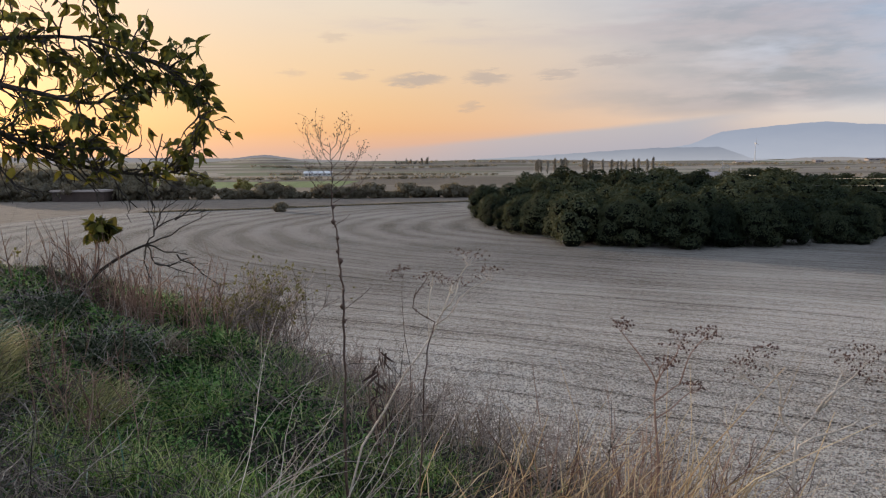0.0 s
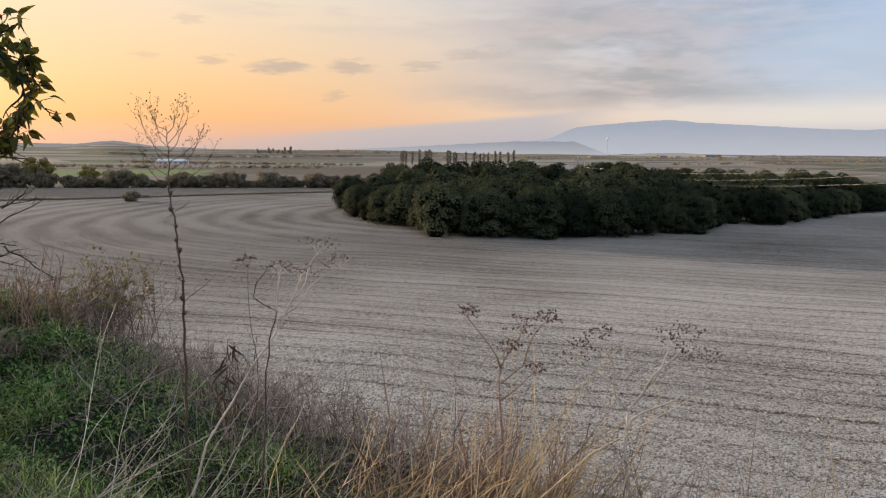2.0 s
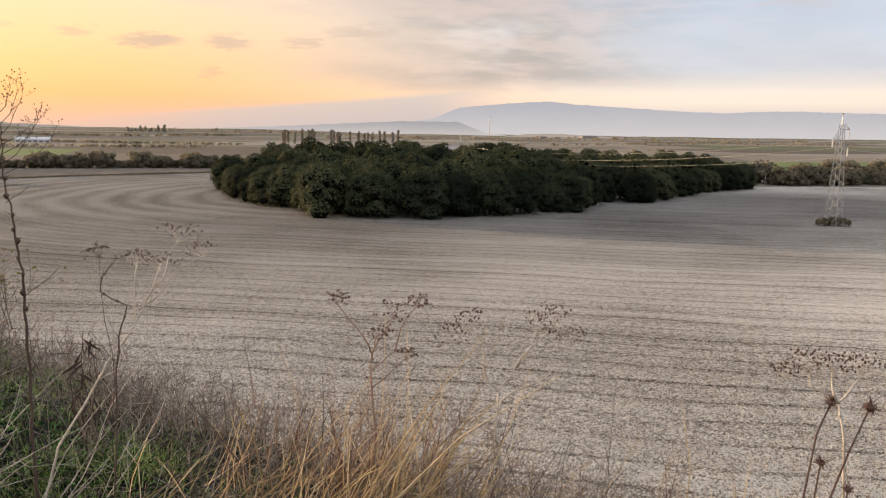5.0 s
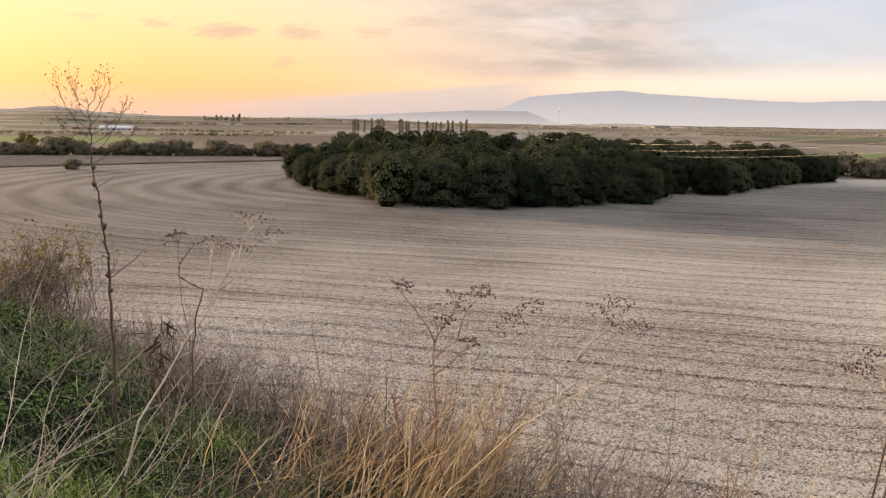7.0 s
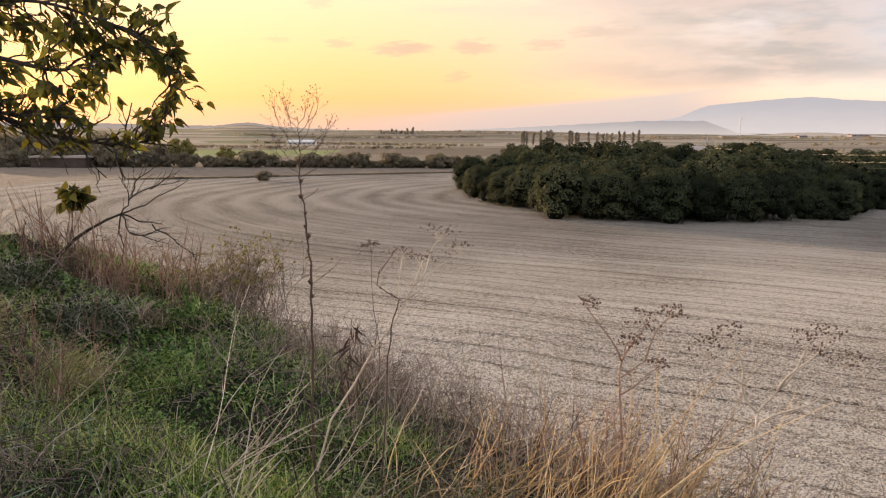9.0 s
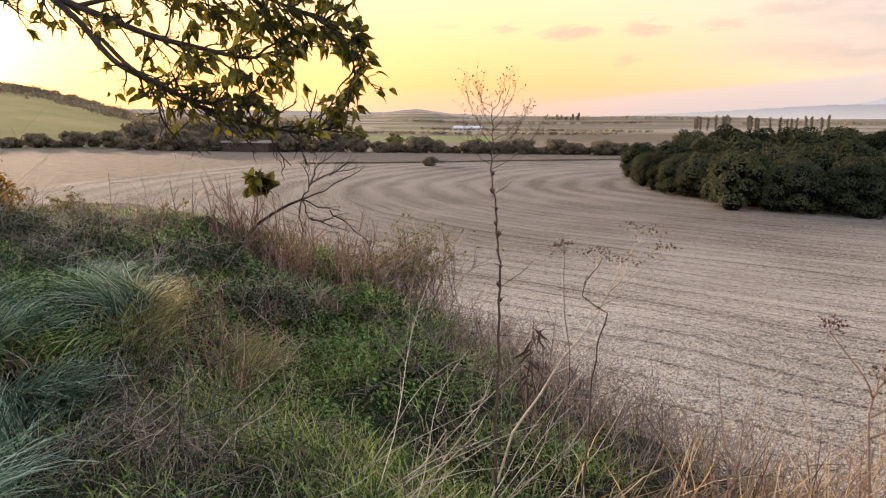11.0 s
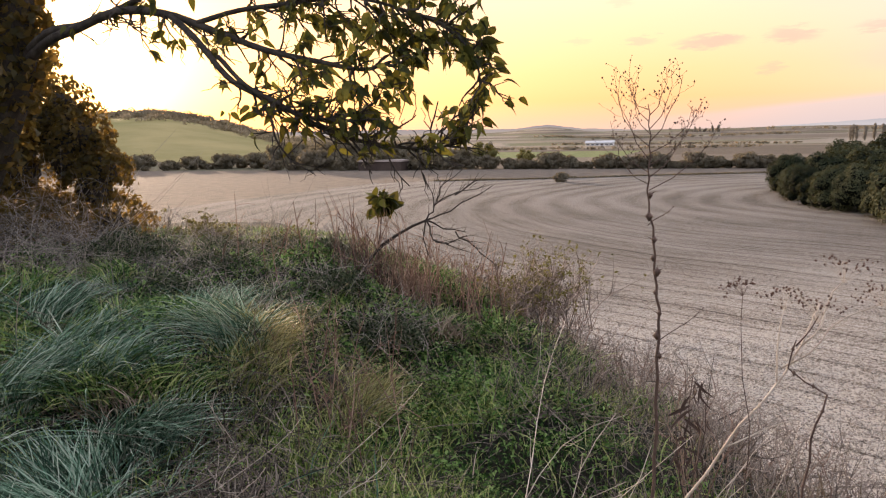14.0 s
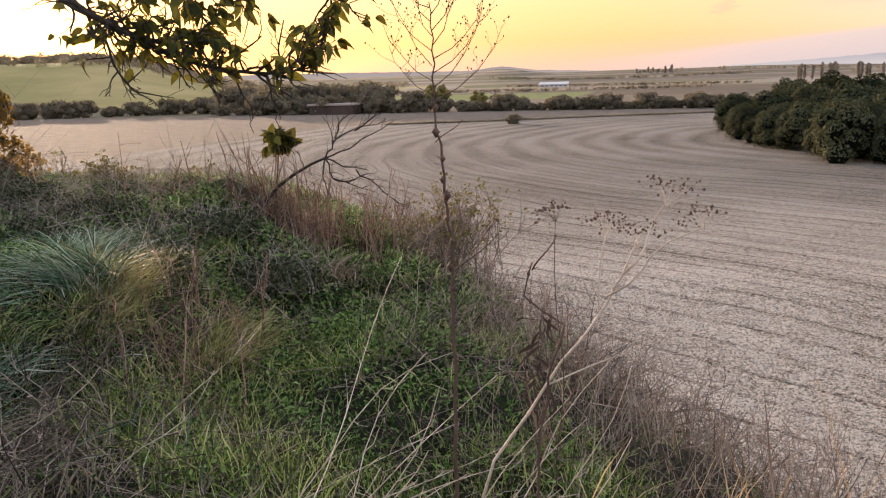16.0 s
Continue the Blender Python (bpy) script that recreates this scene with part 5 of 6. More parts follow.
def build_fennel(stem, limbs, heads, mat, label, seed, r0=0.006, seed_size=0.006, size=0.085):
    """A dry umbel plant. stem: places from foot to top; limbs: pairs of start and end; heads: where the seed heads sit."""
    q = np.random.default_rng(seed)
    foot = Vector(stem[0])
    foot.z = float(bank_height(foot.x, foot.y)) - 0.03
    t = thing("dry_umbel_plant", foot, label, "dry weed", "dry umbel plants")
    local = lambda p: Vector(p) - foot
    line = [foot] + [Vector(p) for p in stem[1:]]
    pts = []
    for a, b in zip(line, line[1:]):
        pts += bend_between(a, b, q, 0.02, 3)[:-1]
    pts.append(line[-1])
    s = Shape().tube([local(p) for p in pts], r0, r0 * 0.45, 6)
    for p in pts[2::3]:
        s.seed(local(p), r0 * 1.35, 1.6)
    part("stem", s.mesh("stem", mat, True), t)
    for a, b in limbs:
        part("branch", Shape().tube([local(p) for p in bend_between(a, b, q, 0.05, 5)], r0 * 0.6, r0 * 0.32, 5).mesh("branch", mat, True), t)
    for h in heads:
        umbel(t, local(h), Vector((q.normal() * 0.25, q.normal() * 0.25, 1)), size * (0.8 + 0.4 * q.random()), q, mat, seed_size)
    return t


build_fennel([(-0.72, 4.85, 7.8), (-0.56, 4.94, 8.07), (-0.32, 4.99, 8.46), (-0.09, 5.03, 8.80), (0.01, 5.06, 8.99), (0.08, 5.1, 9.19)],
             [((-0.07, 5.04, 8.88), (0.33, 5.1, 9.20)), ((0.01, 5.06, 8.99), (0.18, 5.12, 9.30)), ((-0.09, 5.03, 8.8), (-0.07, 5.1, 9.16)), ((-0.32, 4.99, 8.46), (0.03, 5.25, 8.55))],
             [(0.34, 5.1, 9.19), (0.18, 5.12, 9.29), (-0.07, 5.1, 9.15), (0.07, 5.0, 9.12)], M_PALE, "bleached leaning umbel plant with dark seed heads", 71, 0.0085, 0.0062, 0.10)
build_fennel([(-0.23, 4.75, 7.9), (-0.21, 4.82, 8.5), (-0.26, 4.86, 9.05), (-0.26, 4.9, 9.26)], [], [(-0.26, 4.9, 9.25)], M_STEM, "thin brown stem with one dark umbel", 73, 0.003, 0.0062, 0.095)
build_fennel([(-0.1, 3.56, 8.0), (-0.1, 3.59, 8.58), (-0.09, 3.62, 8.86), (-0.07, 3.65, 9.08), (-0.03, 3.67, 9.22), (-0.09, 3.68, 9.25), (-0.14, 3.68, 9.29), (-0.12, 3.69, 9.38)],
             [((-0.12, 3.69, 9.36), (-0.06, 3.72, 9.45))], [], M_STEM, "dark crooked dead stem bent like a knee", 75, 0.0045)
build_fennel([(2.0, 4.02, 7.6), (2.0, 4.08, 8.15), (2.02, 4.12, 8.44)],
             [((2.02, 4.12, 8.44), (1.87, 4.19, 8.83)), ((2.02, 4.12, 8.44), (2.14, 4.14, 8.57)), ((2.14, 4.14, 8.57), (2.44, 4.2, 8.84)), ((2.14, 4.14, 8.57), (2.31, 4.2, 8.79)), ((2.02, 4.1, 8.32), (2.39, 4.13, 8.54)), ((1.95, 4.14, 8.6), (1.73, 4.2, 8.77))],
             [(1.87, 4.19, 8.82), (2.44, 4.2, 8.83), (2.31, 4.2, 8.76), (1.73, 4.2, 8.75), (2.6, 4.25, 8.66)], M_PALE, "pale branching umbel plant with brown heads", 77, 0.014, 0.008, 0.10)
build_fennel([(1.22, 4.12, 7.7), (1.25, 4.25, 8.5), (1.26, 4.28, 8.7)],
             [((1.26, 4.28, 8.7), (1.06, 4.34, 9.01)), ((1.26, 4.28, 8.66), (1.4, 4.32, 8.92)), ((1.4, 4.28, 8.7), (1.56, 4.32, 8.97)), ((1.26, 4.28, 8.6), (1.4, 4.28, 8.7)), ((1.26, 4.28, 8.7), (1.31, 4.3, 8.82)), ((1.25, 4.25, 8.5), (1.48, 4.3, 8.65))],
             [(1.06, 4.34, 9.0), (1.4, 4.32, 8.9), (1.56, 4.32, 8.95), (1.31, 4.3, 8.78), (1.48, 4.3, 8.63)], M_RED, "rust-coloured umbel plant with small dark heads", 79, 0.009, 0.0075, 0.085)
build_fennel([(3.47, 2.78, 7.8), (3.47, 2.89, 8.45), (3.45, 2.93, 8.64)],
             [((3.45, 2.93, 8.64), (3.19, 3.04, 8.78)), ((3.45, 2.93, 8.64), (3.43, 2.97, 8.82)), ((3.45, 2.93, 8.64), (3.6, 2.93, 8.78)), ((3.33, 2.98, 8.71), (3.3, 3.0, 8.82))],
             [(3.19, 3.04, 8.76), (3.43, 2.97, 8.80), (3.6, 2.93, 8.77), (3.3, 3.0, 8.8)], M_PALE, "pale umbel plant with sparse brown heads", 81, 0.011, 0.008, 0.09)


def build_tall_stalk():
    q = np.random.default_rng(91)
    foot = Vector((-0.60, 4.5, float(bank_height(-0.60, 4.5)) - 0.03))
    t = thing("tall_dead_stalk", foot, "tall thin dead stalk with a fine branching seed head", "dry weed")
    pts = [foot, Vector((-0.612, 4.515, 8.2)), Vector((-0.608, 4.51, 8.57)), Vector((-0.598, 4.5, 8.95)), Vector((-0.600, 4.5, 9.2)), Vector((-0.610, 4.5, 9.36)),
           Vector((-0.628, 4.5, 9.55)), Vector((-0.648, 4.5, 9.72)), Vector((-0.655, 4.5, 9.86)), Vector((-0.645, 4.5, 10.0)), Vector((-0.66, 4.505, 10.13))]
    bent = []
    for k, (a, b) in enumerate(zip(pts, pts[1:])):
        bent += [a, a.lerp(b, 0.35) + Vector((0.007 * (-1) ** k, 0.004, 0)), a.lerp(b, 0.7) + Vector((-0.004 * (-1) ** k, -0.003, 0))]
    bent.append(pts[-1])
    s = Shape().tube([p - foot for p in bent], 0.0095, 0.0018, 7)
    for k, z in enumerate((9.75, 9.66, 9.56, 9.48, 9.42, 9.33, 9.24, 9.14, 9.05)):
        x = np.interp(z, [p.z for p in pts], [p.x for p in pts])
        s.seed(Vector((x + 0.006 * (-1) ** k, 4.497, z)) - foot, 0.012 + 0.005 * (k % 3 == 1), 1.4)
        if k % 2 == 0:
            s.tube([Vector((x, 4.5, z)) - foot, Vector((x + 0.03 * (-1) ** (k // 2), 4.49, z + 0.018)) - foot], 0.003, 0.001, 4)
    part("stem", s.mesh("stem", M_STEM, True), t)
    for (sx, sz), (ex, ez) in (((-0.604, 9.11), (-0.42, 9.27)), ((-0.652, 9.62), (-0.55, 9.70))):
        p = bend_between((sx, 4.5, sz), (ex, 4.52, ez), q, 0.05, 5)
        b = Shape().tube([v - foot for v in p], 0.0022, 0.0009, 4)
        for v in p[2:]:
            b.seed(v - foot, 0.0035)
        part("branch", b.mesh("branch", M_STEM), t)
    # the head: limbs that curve out and up like a goblet, each with side twigs and fine budded shoots
    for k in range(14):
        side = -1 if k % 2 else 1
        z0 = 9.77 + 0.026 * k
        x0 = float(np.interp(z0, [p.z for p in pts], [p.x for p in pts]))
        reach = (0.255 - 0.012 * k) * (0.7 + 0.4 * q.random())
        yaw = q.uniform(-0.95, 0.95)
        tip = Vector((x0 + side * reach * math.cos(yaw), 4.5 + reach * math.sin(yaw), min(z0 + 0.17 + 0.17 * q.random(), 10.26 + 0.05 * q.random())))
        a = Vector((x0, 4.5, z0))
        mid = a.lerp(tip, 0.5) + Vector((side * 0.024 + q.normal() * 0.010, q.normal() * 0.015, -0.024 + q.normal() * 0.01))
        line = [a, a.lerp(mid, 0.5) + Vector((side * 0.012, 0, -0.004)), mid, mid.lerp(tip, 0.55) + Vector((side * 0.012, 0, -0.006)), tip]
        limb = part("branch", Shape().tube([p - foot for p in line], 0.0020, 0.0007, 4).mesh("branch", M_STEM), t)
        tw, buds = Shape(), Shape()
        for j in range(7):
            f = 0.25 + 0.73 * (j + q.random()) / 7
            i = min(int(f * 4), 3)
            st = line[i].lerp(line[i + 1], f * 4 - i)
            en = st + Vector((side * 0.012 + q.normal() * 0.034, q.normal() * 0.034, 0.028 + 0.045 * q.random()))
            twig = bend_between(st, en, q, 0.07, 3)
            tw.tube([p - foot for p in twig], 0.0009, 0.0005, 3, False)
            for e0 in (twig[2], en):
                e = e0 + Vector((q.normal(), q.normal(), 0.4 + q.random())) * 0.011
                tw.tube([e0 - foot, e - foot], 0.0005, 0.0004, 3, False)
                buds.seed(e - foot, 0.0024 + 0.0022 * q.random(), 1.3)
        tagged(part("twig", tw.mesh("twig", M_STEM), limb), kind="stuff")
        tagged(part("bud_cluster", buds.mesh("bud_cluster", M_STEM), limb), kind="stuff")


build_tall_stalk()


def build_thistle(stem, head, size, seed):
    q = np.random.default_rng(seed)
    foot = Vector((stem[0][0], stem[0][1], float(bank_height(stem[0][0], stem[0][1])) - 0.03))
    t = thing("dead_thistle", foot, "dead thistle with a dark spiny head", "dry weed", "dead thistles")
    pts = [foot] + [Vector(p) for p in stem[1:]] + [Vector(head)]
    part("stem", Shape().tube([p - foot for p in pts], 0.0065, 0.004, 6).mesh("stem", M_STEM, True), t)
    h = Shape().seed(Vector(head) - foot, size * 0.62, 0.9)
    for k in range(70):
        d = Vector((q.normal(), q.normal(), q.normal() + 0.2)).normalized()
        h.tube([Vector(head) - foot, Vector(head) - foot + d * size * (0.8 + 0.4 * q.random())], 0.0022, 0.0005, 3, False)
    part("head", h.mesh("head", M_SEED), t, "dark spiny round seed head")


build_thistle([(2.82, 2.52, 7.9), (2.84, 2.53, 8.36), (2.92, 2.56, 8.68)], (3.0, 2.57, 8.82), 0.042, 95)
build_thistle([(2.86, 2.5, 7.9), (2.9, 2.52, 8.4)], (2.94, 2.54, 8.55), 0.036, 96)
build_thistle([(2.92, 2.46, 7.9), (2.96, 2.5, 8.36), (3.07, 2.51, 8.6)], (3.17, 2.51, 8.8), 0.048, 97)
build_thistle([(3.0, 2.42, 7.9), (3.02, 2.46, 8.2)], (3.05, 2.48, 8.43), 0.034, 98)


def build_canes():
    """Bleached bramble canes thrown across the bank."""
    q = np.random.default_rng(101)
    runs = [((-2.05, 7.35, 7.75), (-1.75, 7.6, 8.65)), ((-1.25, 4.0, 8.0), (-1.24, 5.6, 8.9)), ((-1.6, 4.2, 8.0), (-0.79, 5.04, 8.56)),
            ((-3.05, 4.4, 8.3), (-2.27, 3.74, 8.69)), ((-2.97, 4.27, 8.3), (-2.1, 3.62, 8.6)), ((-3.3, 5.0, 8.2), (-2.8, 4.2, 8.7)), ((-3.5, 5.2, 8.2), (-3.0, 4.5, 8.62)), ((-3.1, 5.3, 8.2), (-2.6, 4.5, 8.55)),
            ((-1.01, 3.8, 8.1), (-0.81, 4.75, 8.67)), ((-0.46, 4.14, 8.1), (0.1, 4.5, 8.5)), ((-0.95, 4.15, 8.12), (-0.60, 4.3, 8.72)), ((-1.25, 4.3, 8.2), (-0.45, 4.6, 8.66)), ((-1.1, 4.0, 8.05), (-0.62, 4.2, 8.5)),
            ((-0.8, 4.1, 8.0), (-0.2, 4.9, 8.45)), ((-0.7, 4.6, 7.95), (-0.05, 5.3, 8.5)), ((-0.4, 5.0, 7.9), (0.05, 5.4, 8.5)), ((-2.3, 4.2, 8.15), (-1.9, 4.7, 8.5)), ((-4.42, 6.05, 7.95), (-3.7, 5.2, 8.1)),
            ((-3.1, 4.0, 8.3), (-2.5, 4.6, 8.5)), ((-1.6, 3.4, 8.2), (-0.5, 3.9, 8.35)), ((-1.4, 4.1, 8.15), (-0.35, 4.35, 8.4)), ((0.4, 4.6, 7.8), (1.0, 5.0, 8.25)), ((-2.7, 5.0, 8.0), (-2.2, 5.6, 8.4)),
            ((2.2, 3.6, 7.8), (2.75, 3.9, 8.4)), ((2.45, 3.4, 7.8), (2.6, 3.7, 8.5)), ((1.6, 3.9, 7.8), (2.3, 4.2, 8.3))]
    for k in range(14):
        x, y = q.uniform(-2.0, -0.5), q.uniform(3.3, 5.2)
        z = float(bank_height(x, y))
        runs.append(((x, y, z), (x + q.uniform(0.35, 0.85), y + q.uniform(0.1, 0.9), z + q.uniform(0.12, 0.5))))
    for i, (a, b) in enumerate(runs):
        foot = Vector((a[0], a[1], float(bank_height(a[0], a[1])) - 0.02))
        t = thing("bramble_cane", foot, "bleached dead cane lying over the grass", "dead cane", "dead canes")
        a = foot
        b = Vector(b)
        line = bend_between(a, b, q, 0.035, 7)
        part("cane", Shape().tube([p - foot for p in line], 0.0034, 0.0016, 5).mesh("cane", M_PALE, True), t)
        for j in range(3):
            st = line[3 + j]
            en = st + (b - a).normalized() * 0.12 + Vector((q.normal(), q.normal(), q.normal())) * 0.07
            part("shoot", Shape().tube([p - foot for p in bend_between(st, en, q, 0.08, 3)], 0.002, 0.0008, 4).mesh("shoot", M_PALE), t)


build_canes()


def build_dead_dock(x, y, top):
    """A dark dock stalk hung with withered, curled leaves."""
    q = np.random.default_rng(105)
    foot = Vector((x, y, float(bank_height(x, y)) - 0.03))
    t = thing("dead_dock", foot, "dark dead dock stalk with hanging withered leaves", "dry weed")
    h = top - foot.z
    for k in range(4):
        tip = Vector((q.normal() * 0.07, q.normal() * 0.05, h * (1 - 0.13 * k)))
        part("stem", Shape().tube(bend_between((q.normal() * 0.02, q.normal() * 0.02, 0), tip, q, 0.03, 5), 0.005, 0.003, 5).mesh("stem", M_STEM, True), t)
    me = leaf_mesh("leaf", 0.17, 0.022, 0.9, 0.35, M_STEM)
    for k in range(26):
        ob = part("leaf", me, t)
        z = h * q.uniform(0.45, 0.98)
        ob.matrix_basis = Matrix.LocRotScale((q.normal() * 0.045, q.normal() * 0.04, z), Euler((-1.25 + q.normal() * 0.2, q.uniform(-1, 1), q.uniform(0, 6.28))), Vector.Fill(3, 0.6 + 0.5 * q.random()))


def build_thatch():
    """Grey dead stems that have collapsed over a mound and hang down its side."""
    q = np.random.default_rng(107)
    for cx, cy, n, sp in ((-3.55, 5.5, 120, 0.22), (-3.1, 4.9, 110, 0.2), (-2.75, 4.5, 80, 0.2), (-2.5, 5.2, 45, 0.25), (-3.7, 6.0, 60, 0.25), (-1.7, 4.6, 50, 0.25), (-2.2, 4.2, 45, 0.25)):
        z = float(bank_height(cx, cy))
        t = thing("collapsed_stems", (cx, cy, z), "grey dead stems collapsed over a mound", "dead stems", "collapsed stems")
        x, y = q.normal(size=n) * sp, q.normal(size=n) * sp * 0.8
        p = np.column_stack([x, y, bank_height(cx + x, cy + y) - z + 0.06 + 0.18 * q.random(n)])
        way = np.column_stack([0.45 + q.normal(size=n) * 0.28, -0.75 + q.normal(size=n) * 0.22, 0.12 + 0.3 * q.normal(size=n)])
        tagged(part("stem", stems(p, way, 0.3 + 0.5 * q.random(n), 0.002 + 0.003 * q.random(n), 0.2 + 0.3 * q.random(n), "stem", M_LITTER, int(110 + n), 2, 0.4), t), kind="stuff")


build_thatch()


def leaf_mesh(name, length, width, fold, droop, mat, rows=4):
    s = Shape()
    v, f = [], []
    for i in range(rows + 1):
        k = i / rows
        w = width * math.sin(math.pi * min(1, 0.06 + 0.94 * k) ** 0.8) * 0.5
        z = -droop * k * k * length
        v += [(-w, k * length, z + fold * w), (0, k * length, z), (w, k * length, z + fold * w)]
    for i in range(rows):
        for j in (0, 1):
            a = i * 3 + j
            f.append((a, a + 1, a + 4, a + 3))
    return s.add(v, f).mesh(name, mat, True)


def build_sapling():
    q = np.random.default_rng(111)
    x, y = -4.95, 10.5
    foot = Vector((x, y, float(bank_height(x, y)) - 0.03))
    t = thing("sapling", foot, "small broad-leaved sapling with a dark green tuft", "sapling")
    top = Vector((x + 0.05, y + 0.05, 9.17))
    part("stem", Shape().tube([p - foot for p in bend_between(foot, top, q, 0.03, 6)], 0.009, 0.006, 6).mesh("stem", M_STEM, True), t)
    shapes = [leaf_mesh("leaf", 0.20, 0.14, 0.2, 0.25, M_LEAF), leaf_mesh("leaf", 0.15, 0.11, 0.15, 0.35, M_LEAF), leaf_mesh("leaf", 0.23, 0.14, 0.25, 0.3, M_LEAF)]
    for k in range(85):
        ob = part("leaf", shapes[k % 3], t)
        d = Vector((q.normal(), q.normal(), q.normal())).normalized()
        p = top - foot + Vector((0.02, 0, -0.08)) + Vector((d.x * 0.25, d.y * 0.25, d.z * 0.24)) * q.uniform(0.15, 1.0)
        lie = (d * 0.5 + Vector((q.normal(), q.normal(), q.normal() - 0.2))).normalized()
        ob.matrix_basis = Matrix.LocRotScale(p - lie * 0.05, lie.to_track_quat("Y", "Z") @ Euler((0, q.uniform(-1.5, 1.5), 0)).to_quaternion(), Vector.Fill(3, 0.7 + 0.4 * q.random()))


def build_dead_branch():
    q = np.random.default_rng(113)
    a = Vector((-5.18, 10.25, 0))
    foot = Vector((a.x, a.y, float(bank_height(a.x, a.y)) - 0.08))
    t = thing("dead_branch", foot, "bare dark dead branch leaning out over the field", "dead branch")
    fork = Vector((-4.25, 10.6, 8.87))
    part("limb", Shape().tube([p - foot for p in [foot, Vector((-5.02, 10.33, 8.33)), Vector((-4.84, 10.4, 8.53)), Vector((-4.66, 10.46, 8.66)), Vector((-4.44, 10.54, 8.79)), fork]], 0.030, 0.017, 7).mesh("limb", M_BARK, True), t)
    runs = [(fork, (-4.16, 10.66, 9.06), (-4.3, 10.7, 9.40)), ((-4.16, 10.66, 9.06), (-4.0, 10.75, 9.18), (-3.5, 10.95, 9.34)), ((-4.12, 10.7, 9.1), (-4.08, 10.72, 9.3), (-3.85, 10.8, 9.50)),
            (fork, (-3.95, 10.75, 8.98), (-3.40, 11.0, 9.33)), (fork, (-3.95, 10.7, 8.74), (-3.72, 10.75, 8.70)), ((-3.86, 10.7, 8.71), (-3.6, 10.8, 8.48), (-3.34, 10.86, 8.20)),
            (fork, (-4.15, 10.6, 8.6), (-3.62, 10.78, 8.40)), ((-4.15, 10.6, 8.6), (-3.95, 10.65, 8.55), (-3.7, 10.72, 8.66)), (fork, (-4.3, 10.6, 8.6), (-4.2, 10.6, 8.35)), ((-3.9, 10.8, 9.2), (-3.75, 10.85, 9.3), (-3.62, 10.9, 9.42))]
    for a, b, c in runs:
        line = bend_between(a, b, q, 0.05, 3)[:-1] + bend_between(b, c, q, 0.05, 4)
        br = part("branch", Shape().tube([p - foot for p in line], 0.013, 0.004, 5).mesh("branch", M_BARK, True), t)
        tw = Shape()
        for k in range(6):
            st = line[1 + k]
            d = (line[-1] - line[0]).normalized()
            en = st + d * 0.16 + Vector((q.normal() * 0.07, q.normal() * 0.05, abs(q.normal()) * 0.07))
            tw.tube([p - foot for p in bend_between(st, en, q, 0.06, 3)], 0.005, 0.002, 4)
        part("twig", tw.mesh("twig", M_BARK), br)


def build_shrub(x, y, height, spread, n, seed, label):
    r = np.random.default_rng(seed)
    z = float(bank_height(x, y))
    t = thing("twiggy_shrub", (x, y, z - 0.03), label, "shrub", "bare shrubs")
    p = np.column_stack([r.normal(size=n) * spread * 0.25, r.normal(size=n) * spread * 0.25, np.zeros(n)])
    way = np.column_stack([r.normal(size=n) * 0.45, r.normal(size=n) * 0.45, np.ones(n)])
    ends = []
    tagged(part("twig_mass", stems(p, way, height * (0.55 + 0.5 * r.random(n)), np.full(n, 0.010), 0.1 + 0.1 * r.random(n), "twigs", M_PINK, seed, 10, 0.45, ends), t), kind="stuff")
    e = ends[0]
    v, f = leaf_cloud(e[::2], np.full(len(e[::2]), 0.05), 2400, 0.032, seed + 2)
    part("leaves", mesh_np("leaves", v, f, [], M_WILLOW), t, "few small withered leaves")


def build_stem_clump(x, y, n, seed):
    """Upright reddish-brown dead stems with short side shoots."""
    r = np.random.default_rng(seed)
    t = thing("dead_weed", (x, y, float(bank_height(x, y)) - 0.03), "upright reddish-brown dead weed stems with thin side shoots", "dry weed", "dead weeds")
    p = np.column_stack([r.normal(size=n) * 0.2, r.normal(size=n) * 0.16, np.zeros(n)])
    p[:, 2] = bank_height(x + p[:, 0], y + p[:, 1]) - bank_height(x, y)
    way = np.column_stack([r.normal(size=n) * 0.16, r.normal(size=n) * 0.16, np.ones(n)])
    tall = 0.30 + 0.62 * r.random(n) ** 1.4
    tagged(part("stem", stems(p, way, tall, np.full(n, 0.0055), 0.06 + 0.1 * r.random(n), "stem", M_RED if seed % 2 else M_STEM, seed, 3, 0.28), t), kind="stuff")


def build_sunlit_dry_tuft(x, y, seed):
    """A tuft of yellowed grass; the sun on it is put into its colour."""
    r = np.random.default_rng(seed)
    n = 260
    t = thing("withered_tuft", (x, y, float(bank_height(x, y))), "yellowed grass tuft leaning over the green growth, sunlight put into its tone", "grass tuft", "withered tufts")
    a, d = r.uniform(0, 6.28, n), 0.24 * np.sqrt(r.random(n))
    z = bank_height(x + d * np.sin(a), y + d * np.cos(a)) - bank_height(x, y)
    me = blades(d * np.sin(a), d * np.cos(a), 0.22 + 0.32 * r.random(n), 0.004 + 0.005 * r.random(n), 0.4 + 0.8 * r.random(n), np.where(r.random(n) < 0.6, 1.0 + r.normal(size=n) * 0.5, a), M_STRAW, "foliage", z, seed)
    tagged(part("foliage", me, t), kind="stuff")


